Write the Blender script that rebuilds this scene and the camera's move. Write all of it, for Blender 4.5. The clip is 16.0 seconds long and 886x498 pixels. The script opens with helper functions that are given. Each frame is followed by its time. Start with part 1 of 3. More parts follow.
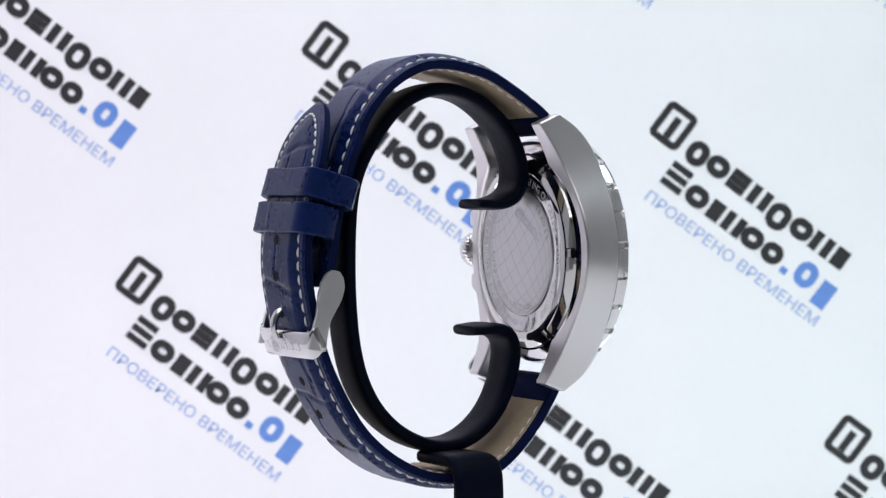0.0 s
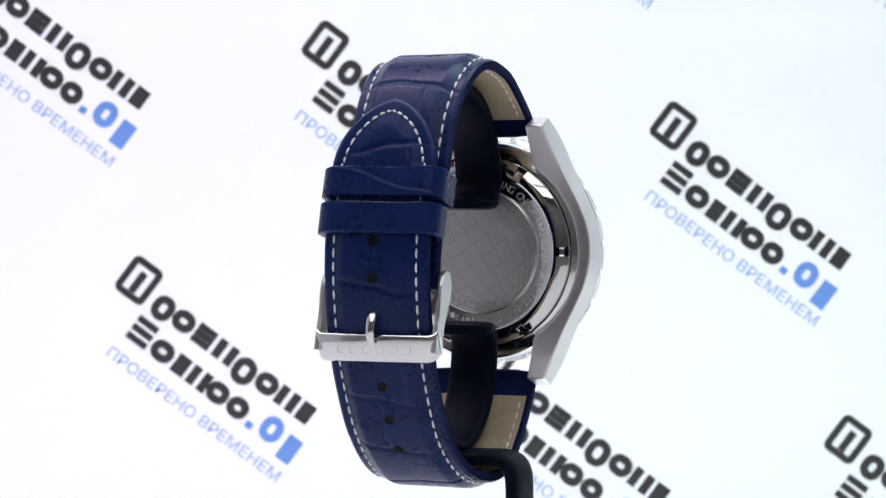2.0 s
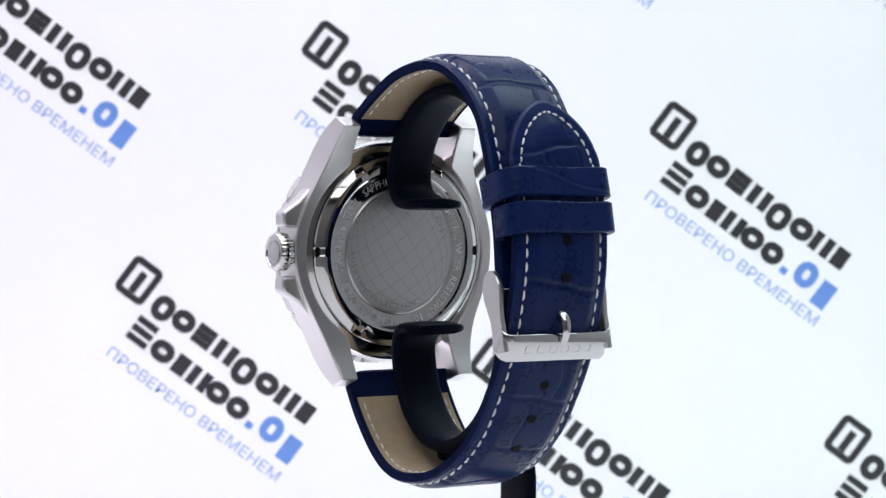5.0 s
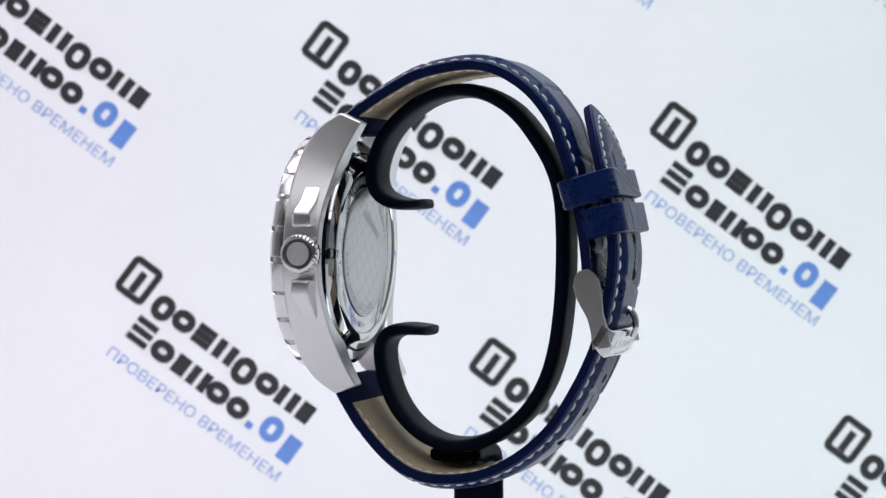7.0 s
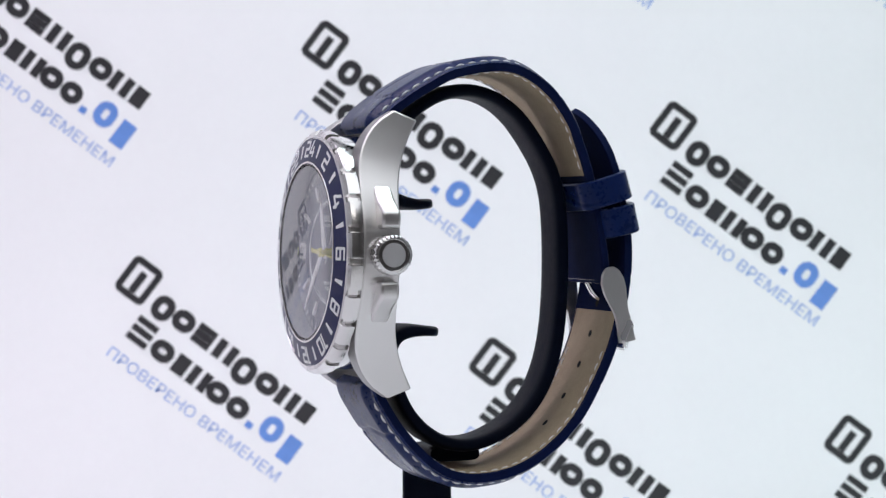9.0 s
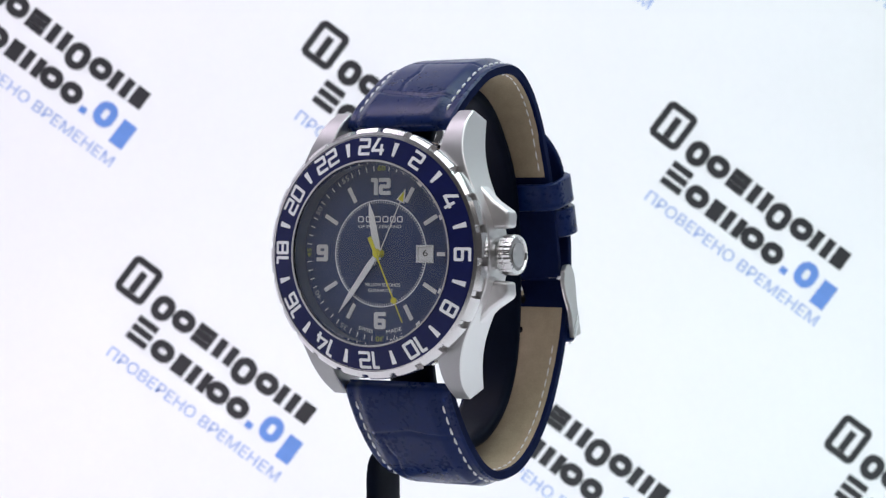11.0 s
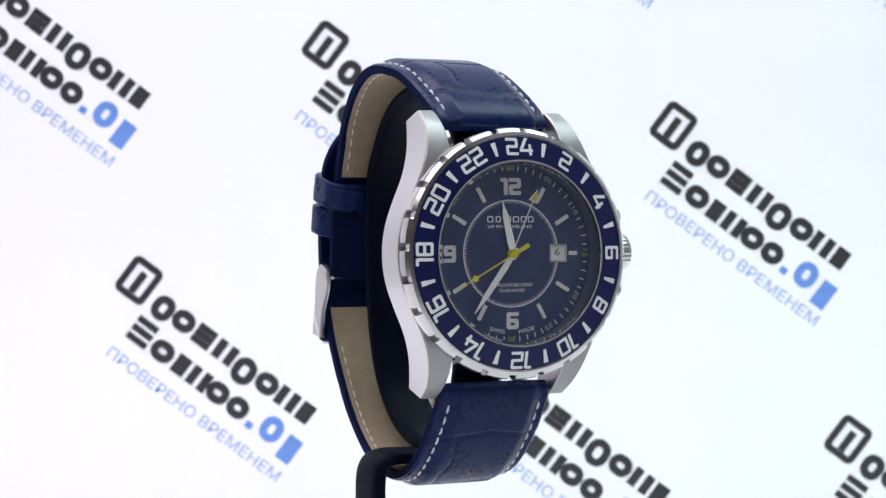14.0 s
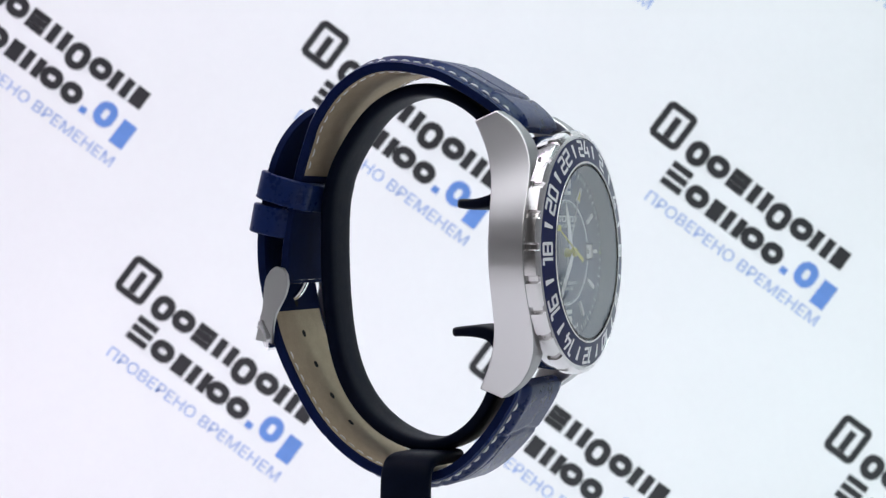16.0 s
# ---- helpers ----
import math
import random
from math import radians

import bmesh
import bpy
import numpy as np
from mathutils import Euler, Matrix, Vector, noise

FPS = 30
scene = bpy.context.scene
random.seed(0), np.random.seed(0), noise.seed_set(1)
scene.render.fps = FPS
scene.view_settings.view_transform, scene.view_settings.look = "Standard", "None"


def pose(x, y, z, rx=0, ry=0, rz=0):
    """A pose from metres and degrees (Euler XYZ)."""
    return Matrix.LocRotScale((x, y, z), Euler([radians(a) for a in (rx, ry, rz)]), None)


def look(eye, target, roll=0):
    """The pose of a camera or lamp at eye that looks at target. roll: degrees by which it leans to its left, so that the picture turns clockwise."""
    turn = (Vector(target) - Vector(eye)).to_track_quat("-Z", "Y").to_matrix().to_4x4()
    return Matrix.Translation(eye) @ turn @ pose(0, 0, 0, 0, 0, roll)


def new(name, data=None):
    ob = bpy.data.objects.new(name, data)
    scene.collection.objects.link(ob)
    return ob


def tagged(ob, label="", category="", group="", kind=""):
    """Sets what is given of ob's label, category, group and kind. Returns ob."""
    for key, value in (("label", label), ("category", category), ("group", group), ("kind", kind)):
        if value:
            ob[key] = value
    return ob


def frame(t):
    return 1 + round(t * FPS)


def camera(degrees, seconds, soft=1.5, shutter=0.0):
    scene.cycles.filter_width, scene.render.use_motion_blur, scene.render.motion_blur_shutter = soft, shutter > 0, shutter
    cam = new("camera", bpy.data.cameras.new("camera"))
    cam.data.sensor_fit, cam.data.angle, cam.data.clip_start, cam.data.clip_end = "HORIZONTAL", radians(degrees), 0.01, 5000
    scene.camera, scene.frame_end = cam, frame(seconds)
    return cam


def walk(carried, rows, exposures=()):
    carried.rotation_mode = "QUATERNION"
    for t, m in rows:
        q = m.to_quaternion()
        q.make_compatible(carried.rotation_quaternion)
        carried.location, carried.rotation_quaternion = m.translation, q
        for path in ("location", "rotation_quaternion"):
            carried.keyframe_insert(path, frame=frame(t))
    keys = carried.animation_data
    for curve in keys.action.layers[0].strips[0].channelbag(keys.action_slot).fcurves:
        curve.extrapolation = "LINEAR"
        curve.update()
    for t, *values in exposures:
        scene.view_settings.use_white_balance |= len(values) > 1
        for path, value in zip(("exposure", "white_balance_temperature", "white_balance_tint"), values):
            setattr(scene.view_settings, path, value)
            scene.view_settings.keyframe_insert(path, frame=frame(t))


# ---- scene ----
MM = 0.001
SECONDS = 16.0

# ---- camera: stands still, looks slightly down on the turning watch ----
cam = camera(22.68, SECONDS, 1.3)
cam.data.dof.use_dof, cam.data.dof.focus_distance, cam.data.dof.aperture_fstop = True, 0.412, 46
EYE = Vector((-0.00085, -0.43035, 0.00723))
AIM = EYE + Vector((0, 0.99988, -0.0155))
walk(cam, [(0.0, look(EYE, AIM)), (SECONDS, look(EYE, AIM))],
     exposures=[(0.0, 0.09), (0.5, 0.21), (1.0, 0.24), (2.0, 0.28), (3.0, 0.08), (3.5, 0.02), (4.0, 0.26), (6.5, 0.10), (7.0, 0.02), (8.0, -0.17), (9.0, 0.00),
                (11.5, 0.23), (12.0, 0.18), (13.0, 0.16), (14.0, 0.26), (15.0, 0.28), (15.5, 0.22), (16.0, 0.12)])

# ---- light: a photo tent with a lamp panel above, and added strips above and below that wash the sheet ----
world = bpy.data.worlds.new("world")
scene.world = world
world.use_nodes = True
world.node_tree.nodes["Background"].inputs[0].default_value = (0.8, 0.85, 1.0, 1)
world.node_tree.nodes["Background"].inputs[1].default_value = 0.01


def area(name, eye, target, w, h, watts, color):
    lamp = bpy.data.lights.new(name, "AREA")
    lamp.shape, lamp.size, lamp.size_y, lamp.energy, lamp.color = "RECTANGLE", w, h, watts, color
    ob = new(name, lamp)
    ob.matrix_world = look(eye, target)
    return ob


area("panel_light_top", (0, -0.11, 0.375), (0, -0.08, 0), 0.55, 0.50, 1.0, (0.92, 0.96, 1.0))
# unseen fill lamp, added to lift the room walls and the watch's front
area("room_fill", (0, -0.75, 0.69), (0, -0.74, 0), 0.9, 0.45, 2.7, (1.0, 0.97, 0.95))
# unseen strips added to brighten the sheet, tinted pinkish west and greenish east
area("sheet_fill_west", (-0.15, 0.06, 0.33), (-0.13, 0.20, 0.03), 0.28, 0.12, 0.52, (0.96, 0.835, 1.0))
area("sheet_fill_east", (0.15, 0.06, 0.33), (0.13, 0.20, 0.03), 0.28, 0.12, 0.50, (0.775, 0.975, 0.975))
area("sheet_fill_low_west", (-0.15, 0.06, -0.088), (-0.14, 0.20, 0.05), 0.28, 0.06, 0.13, (0.96, 0.835, 1.0))
area("sheet_fill_low_east", (0.15, 0.06, -0.088), (0.14, 0.20, 0.05), 0.28, 0.06, 0.13, (0.775, 0.975, 0.975))


# ---- materials ----
def material(name, color, rough=0.5, metal=0.0, bump=0.0, scale=300.0, vary=0.0, spec=0.5, coat=0.0, stretch=None, rough_vary=0.0):
    """Principled material with noise at two scales for colour, gloss and relief. scale: waves per metre."""
    m = bpy.data.materials.new(name)
    m.use_nodes = True
    nt = m.node_tree
    b = nt.nodes["Principled BSDF"]
    b.inputs["Base Color"].default_value = (*color, 1)
    b.inputs["Roughness"].default_value = rough
    b.inputs["Metallic"].default_value = metal
    b.inputs["Specular IOR Level"].default_value = spec
    b.inputs["Coat Weight"].default_value = coat
    b.inputs["Coat Roughness"].default_value = 0.08
    if not (bump or vary or rough_vary):
        return m
    co = nt.nodes.new("ShaderNodeTexCoord")
    mp = nt.nodes.new("ShaderNodeMapping")
    mp.inputs["Scale"].default_value = stretch or (1, 1, 1)
    nt.links.new(co.outputs["Object"], mp.inputs["Vector"])
    fine = nt.nodes.new("ShaderNodeTexNoise")
    fine.inputs["Scale"].default_value, fine.inputs["Detail"].default_value = scale, 4
    wide = nt.nodes.new("ShaderNodeTexNoise")
    wide.inputs["Scale"].default_value, wide.inputs["Detail"].default_value = scale / 7, 3
    for n in (fine, wide):
        nt.links.new(mp.outputs[0], n.inputs["Vector"])
    add = nt.nodes.new("ShaderNodeMath")
    add.operation = "ADD"
    nt.links.new(fine.outputs[0], add.inputs[0])
    nt.links.new(wide.outputs[0], add.inputs[1])
    if vary:
        ramp = nt.nodes.new("ShaderNodeMapRange")
        ramp.inputs["From Min"].default_value, ramp.inputs["From Max"].default_value = 0.6, 1.4
        ramp.inputs["To Min"].default_value, ramp.inputs["To Max"].default_value = 1 - vary, 1 + vary
        nt.links.new(add.outputs[0], ramp.inputs[0])
        mul = nt.nodes.new("ShaderNodeVectorMath")
        mul.operation = "SCALE"
        mul.inputs[0].default_value = color
        nt.links.new(ramp.outputs[0], mul.inputs["Scale"])
        nt.links.new(mul.outputs[0], b.inputs["Base Color"])
    if rough_vary:
        rr = nt.nodes.new("ShaderNodeMapRange")
        rr.inputs["From Min"].default_value, rr.inputs["From Max"].default_value = 0.6, 1.4
        rr.inputs["To Min"].default_value, rr.inputs["To Max"].default_value = max(0.02, rough - rough_vary), rough + rough_vary
        nt.links.new(add.outputs[0], rr.inputs[0])
        nt.links.new(rr.outputs[0], b.inputs["Roughness"])
    if bump:
        bp = nt.nodes.new("ShaderNodeBump")
        bp.inputs["Strength"].default_value, bp.inputs["Distance"].default_value = bump, 0.0002
        nt.links.new(add.outputs[0], bp.inputs["Height"])
        nt.links.new(bp.outputs[0], b.inputs["Normal"])
    return m


LEATHER = material("navy_leather", (0.0034, 0.0140, 0.078), 0.30, bump=0.06, scale=1100, vary=0.22, rough_vary=0.08, spec=0.18)
LEATHER_EDGE = material("navy_edge_paint", (0.0038, 0.009, 0.044), 0.75, bump=0.2, scale=2500, vary=0.2, spec=0.06)
LINING = material("tan_lining", (0.42, 0.33, 0.22), 0.75, bump=0.4, scale=3000, vary=0.12)
THREAD = material("white_thread", (0.80, 0.80, 0.80), 0.7, bump=0.3, scale=6000, vary=0.08)
STEEL = material("polished_steel", (0.72, 0.71, 0.71), 0.10, 1.0, scale=900, rough_vary=0.03)
BRUSHED = material("brushed_steel", (0.37, 0.365, 0.365), 0.45, 1.0, bump=0.05, scale=1500, rough_vary=0.06, stretch=(1, 1, 0.1))
SATIN = material("satin_steel", (0.75, 0.73, 0.73), 0.34, 1.0, scale=60, rough_vary=0.008)
BEZEL_STEEL = material("bezel_steel", (0.76, 0.74, 0.74), 0.19, 1.0, scale=60, rough_vary=0.01)
BACKSTEEL = material("case_back_steel", (0.62, 0.61, 0.61), 0.31, 1.0, scale=1500, rough_vary=0.015)
HAZED = material("fine_brushed_steel", (0.66, 0.65, 0.64), 0.33, 1.0, scale=1500, rough_vary=0.04, stretch=(1, 1, 0.15))
ENGRAVED = material("engraved_steel", (0.40, 0.39, 0.38), 0.5, 0.9)
ENGRAVED_LIGHT = material("etched_light_steel", (0.62, 0.62, 0.63), 0.55, 0.85)
MIRROR = material("mirror_steel", (0.64, 0.63, 0.62), 0.05, 1.0, scale=900, rough_vary=0.02)
# matte black that paints in the shade inside recesses
RECESS_SHADE = material("painted_recess_shade", (0.004, 0.004, 0.005), 0.6, 0.0, spec=0.1)
INSERT = material("navy_bezel_enamel", (0.007, 0.011, 0.075), 0.32, spec=0.3, scale=900, vary=0.1)
DIAL = material("navy_dial_lacquer", (0.015, 0.034, 0.120), 0.35, 0.2, scale=700, vary=0.12)
FLANGE = material("dark_satin_flange", (0.10, 0.13, 0.20), 0.34, 0.6, scale=900, rough_vary=0.05)
WHITE = material("white_enamel", (0.88, 0.88, 0.90), 0.4)
SILVER = material("silver_numeral", (0.74, 0.74, 0.76), 0.35, 0.25)
TRACK = material("pale_dial_print", (0.80, 0.83, 0.88), 0.5)
FAINT = material("faint_dial_print", (0.42, 0.45, 0.52), 0.5)
OLIVE = material("olive_dial_print", (0.36, 0.42, 0.04), 0.5)
YELLOW = material("yellow_lacquer", (0.66, 0.60, 0.02), 0.35)
POINTER = material("white_pointer", (0.88, 0.88, 0.90), 0.3, 0.1)
RUBBER = material("black_plastic", (0.0018, 0.0038, 0.0115), 0.48, bump=0.12, scale=2500, vary=0.2, rough_vary=0.08, spec=0.06)
PAPER = material("white_print_sheet", (0.88, 0.88, 0.885), 0.7, bump=0.02, scale=400, vary=0.012)
INK = material("black_ink", (0.020, 0.019, 0.022), 0.6, scale=600, vary=0.15)
BLUE_INK = material("blue_ink", (0.13, 0.27, 0.66), 0.6, scale=600, vary=0.08)
PALE_INK = material("pale_blue_ink", (0.30, 0.42, 0.72), 0.6, scale=600, vary=0.08)
CLOTH = material("white_tent_cloth", (0.82, 0.82, 0.83), 0.85, bump=0.2, scale=1500, vary=0.04)
SIDE = material("grey_tent_cloth", (0.30, 0.30, 0.31), 0.85, bump=0.2, scale=1500, vary=0.05)
PALE = material("pale_tent_cloth", (0.54, 0.54, 0.555), 0.85, bump=0.2, scale=1500, vary=0.05)
ROOM = material("dim_room_wall", (0.22, 0.22, 0.225), 0.85, bump=0.1, scale=60, vary=0.1)


def glass_material():
    m = bpy.data.materials.new("watch_crystal")
    m.use_nodes = True
    b = m.node_tree.nodes["Principled BSDF"]
    b.inputs["Base Color"].default_value = (1, 1, 1, 1)
    b.inputs["Roughness"].default_value = 0.0
    b.inputs["IOR"].default_value = 1.5
    b.inputs["Transmission Weight"].default_value = 1.0
    return m


GLASS = glass_material()


# ---- mesh helpers; all shapes are given in millimetres ----
def skew(bm):
    """The strap sits askew on its stand: it wanders sideways towards the buckle, and twists a little."""
    for v in bm.verts:
        g = v.co.y + 20
        v.co.x += 0.35 - 0.036 * g - 0.028 * v.co.z * max(0.0, min(1.0, g / 48))


def part(name, bm, mat, parent, label="", smooth=40, m=None, sharp=False, askew=False):
    """Links a bmesh, in millimetres, as one mesh under parent."""
    if m is not None:
        bmesh.ops.transform(bm, matrix=m, verts=bm.verts)
    if askew:
        skew(bm)
    bmesh.ops.recalc_face_normals(bm, faces=bm.faces)
    bmesh.ops.scale(bm, vec=(MM, MM, MM), verts=bm.verts)
    me = bpy.data.meshes.new(name)
    bm.to_mesh(me)
    bm.free()
    for mt in (mat if isinstance(mat, (list, tuple)) else [mat]):
        me.materials.append(mt)
    if not sharp:
        me.shade_smooth()
        me.set_sharp_from_angle(angle=radians(smooth))
    ob = new(name, me)
    ob.parent = parent
    if label:
        tagged(ob, label)
    return ob


def bevel(ob, width, segments=2, angle=35):
    md = ob.modifiers.new("bevel", "BEVEL")
    md.width, md.segments, md.limit_method, md.angle_limit = width * MM, segments, "ANGLE", radians(angle)
    md.use_clamp_overlap = True
    return ob


def lathe(profile, n=96, radius=None, closed=False):
    """Turns (r, y) points round the y axis. radius(r, y, angle) may alter r."""
    bm = bmesh.new()
    rings = []
    for r, y in profile:
        if r < 1e-6:
            rings.append([bm.verts.new((0, y, 0))] * n)
            continue
        ring = []
        for k in range(n):
            a = 2 * math.pi * k / n
            q = radius(r, y, a) if radius else r
            ring.append(bm.verts.new((q * math.sin(a), y, q * math.cos(a))))
        rings.append(ring)
    pairs = list(zip(rings, rings[1:])) + ([(rings[-1], rings[0])] if closed else [])
    for p, q in pairs:
        for k in range(n):
            j = (k + 1) % n
            vs = []
            for v in (p[k], p[j], q[j], q[k]):
                if v not in vs:
                    vs.append(v)
            if len(vs) > 2:
                bm.faces.new(vs)
    return bm


def box(bm, x0, x1, y0, y1, z0, z1, m=None):
    vs = [bm.verts.new(Vector(c) if m is None else m @ Vector(c)) for c in
          ((x0, y0, z0), (x1, y0, z0), (x1, y1, z0), (x0, y1, z0), (x0, y0, z1), (x1, y0, z1), (x1, y1, z1), (x0, y1, z1))]
    for f in ((0, 3, 2, 1), (4, 5, 6, 7), (0, 1, 5, 4), (1, 2, 6, 5), (2, 3, 7, 6), (3, 0, 4, 7)):
        bm.faces.new([vs[i] for i in f])
    return bm


def prism(bm, outline, y0, y1, m=None):
    """A closed (x, z) outline, drawn out from y0 to y1."""
    a = [bm.verts.new(Vector((x, y0, z)) if m is None else m @ Vector((x, y0, z))) for x, z in outline]
    b = [bm.verts.new(Vector((x, y1, z)) if m is None else m @ Vector((x, y1, z))) for x, z in outline]
    n = len(a)
    bm.faces.new(a)
    bm.faces.new(b[::-1])
    for k in range(n):
        bm.faces.new((a[k], b[k], b[(k + 1) % n], a[(k + 1) % n]))
    return bm


def frame_shape(bm, w, h, t, r, y0, y1, m=None, n=5):
    """A rounded rectangular ring, w by h, with a rim t wide."""
    def loop(a, b, rad):
        pts = []
        for cx, cz, s in ((a - rad, b - rad, 0), (-a + rad, b - rad, 90), (-a + rad, -b + rad, 180), (a - rad, -b + rad, 270)):
            for k in range(n + 1):
                q = radians(s + 90 * k / n)
                pts.append((cx + rad * math.cos(q), cz + rad * math.sin(q)))
        return pts
    o, i = loop(w / 2, h / 2, r), loop(w / 2 - t, h / 2 - t, max(r - t, 0.02 * w))
    rows = []
    for pts, y in ((o, y0), (o, y1), (i, y1), (i, y0)):
        rows.append([bm.verts.new(Vector((x, y, z)) if m is None else m @ Vector((x, y, z))) for x, z in pts])
    c = len(o)
    for p, q in zip(rows, rows[1:] + rows[:1]):
        for k in range(c):
            bm.faces.new((p[k], p[(k + 1) % c], q[(k + 1) % c], q[k]))
    return bm


def text_bm(body, height, bold=0.0, wide=1.0, depth=0.02, mirror=False, spacing=1.0):
    """Text of the built-in font as a bmesh in the xz plane, centred, capitals of that height, facing -y (or +y, mirrored)."""
    cu = bpy.data.curves.new("text", "FONT")
    cu.body, cu.size, cu.offset, cu.extrude, cu.resolution_u = body, 1.0, bold, 0.0, 3
    cu.space_character = spacing
    ob = new("text", cu)
    me = bpy.data.meshes.new_from_object(ob.evaluated_get(bpy.context.evaluated_depsgraph_get()))
    bpy.data.objects.remove(ob)
    bpy.data.curves.remove(cu)
    bm = bmesh.new()
    bm.from_mesh(me)
    bpy.data.meshes.remove(me)
    if not bm.verts:
        return bm
    xs, ys = [v.co.x for v in bm.verts], [v.co.y for v in bm.verts]
    cx, cy = (min(xs) + max(xs)) / 2, (min(ys) + max(ys)) / 2
    s = height / (max(ys) - min(ys))
    for v in bm.verts:
        x, z = (v.co.x - cx) * s * wide, (v.co.y - cy) * s
        v.co = (-x if mirror else x, 0, z)
    if depth:
        got = bmesh.ops.extrude_face_region(bm, geom=bm.faces[:])
        for g in got["geom"]:
            if isinstance(g, bmesh.types.BMVert):
                g.co.y += depth if mirror else -depth
    return bm


CELLS = {"0": "111101101101111", "1": "110010010010010", "2": "111001111100111", "6": "111100111101111", "8": "111101111101111", "9": "111101111001111"}


def squared_digits(body, h, w, t, depth, gap):
    """Square-cornered numerals of the bezel and dial, centred in the xz plane, facing -y."""
    bm = bmesh.new()
    widths = [w * 0.58 if c == "1" else w * 1.08 if c == "4" else w for c in body]
    x = -(sum(widths) + gap * (len(body) - 1)) / 2
    for c, wd in zip(body, widths):
        if c == "4":
            a = -h / 2 + 0.2 * h
            prism(bm, [(x, a), (x + wd, a), (x + wd, a + t * 0.95), (x, a + t * 0.95)], -depth, 0)
            prism(bm, [(x, a + t * 0.95), (x + t * 1.2, a + t * 0.95), (x + wd * 0.42 + t * 1.2, h / 2), (x + wd * 0.42, h / 2)], -depth, 0)
            prism(bm, [(x + wd - t * 1.5, -h / 2), (x + wd - t * 0.5, -h / 2), (x + wd - t * 0.5, 0.14 * h), (x + wd - t * 1.5, 0.14 * h)], -depth * 1.12, 0)
        else:
            col = (0, wd - t * 1.05, wd, wd) if c == "1" else (0, t, wd - t, wd)
            row = (h / 2, h / 2 - t, t / 2, -t / 2, -h / 2 + t, -h / 2)
            on = lambda r, k: 0 <= r < 5 and 0 <= k < 3 and CELLS[c][r * 3 + k] == "1"
            for r in range(5):
                for k in range(3):
                    x0, x1, z1, z0 = x + col[k], x + col[k + 1], row[r], row[r + 1]
                    if not on(r, k) or x1 - x0 < 1e-6:
                        continue
                    cut, pts = t * 0.45, []
                    for px, pz, dk, dr in ((x0, z0, -1, 1), (x1, z0, 1, 1), (x1, z1, 1, -1), (x0, z1, -1, -1)):
                        if not on(r, k + dk) and not on(r + dr, k) and on(r, k - dk) and on(r - dr, k):
                            ends = [(px, pz - (-cut if dr > 0 else cut)), (px - dk * cut, pz)]
                            pts += ends if (dk < 0) == (dr > 0) else ends[::-1]
                        else:
                            pts.append((px, pz))
                    prism(bm, pts, -depth, 0)
        x += wd + gap
    return bm


def curve(points, step):
    """A smooth line through (y, z) points, resampled to even steps: rows of y, z, tangent y, tangent z, length so far."""
    p = np.array(points, float)
    d = np.concatenate([[0], np.cumsum(np.hypot(*np.diff(p, axis=0).T))])
    s = np.linspace(0, d[-1], 600)
    out = np.zeros((600, 2))
    for k in range(2):
        m = np.gradient(p[:, k], d)
        i = np.clip(np.searchsorted(d, s, side="right") - 1, 0, len(d) - 2)
        h = d[i + 1] - d[i]
        u = (s - d[i]) / h
        out[:, k] = ((1 + 2 * u) * (1 - u) ** 2 * p[i, k] + u * (1 - u) ** 2 * h * m[i]
                     + u * u * (3 - 2 * u) * p[i + 1, k] + u * u * (u - 1) * h * m[i + 1])
    ker = np.hanning(41)
    ker /= ker.sum()
    pad = np.concatenate([2 * out[:1] - out[20:0:-1], out, 2 * out[-1:] - out[-2:-22:-1]])
    out = np.stack([np.convolve(pad[:, k], ker, "valid") for k in range(2)], 1)
    L = np.concatenate([[0], np.cumsum(np.hypot(*np.diff(out, axis=0).T))])
    n = max(4, int(L[-1] / step))
    q = np.linspace(0, L[-1], n + 1)
    y, z = np.interp(q, L, out[:, 0]), np.interp(q, L, out[:, 1])
    ty, tz = np.gradient(y), np.gradient(z)
    g = np.hypot(ty, tz)
    return np.stack([y, z, ty / g, tz / g, q], 1)


def smoothstep(a, b, x):
    u = np.clip((x - a) / (b - a), 0, 1)
    return u * u * (3 - 2 * u)


# ---- the setting: a white tent, open to a dim room behind the camera ----
def slab(name, size, m, mat, label, category):
    bm = bmesh.new()
    w, h, t = size
    box(bm, -w / 2, w / 2, 0, t, -h / 2, h / 2)
    ob = part(name, bm, mat, None, sharp=True)
    ob.matrix_world = m
    return tagged(ob, label, category, kind="structure")


BACK_DEPTH = 0.630          # from the eye to the printed sheet
PX = BACK_DEPTH / 3910.0    # metres on the sheet for a unit of the logo grid
SHEET = Matrix.Translation(EYE + (AIM - EYE).normalized() * BACK_DEPTH) @ pose(0, 0, 0, -0.89, 0, 0)

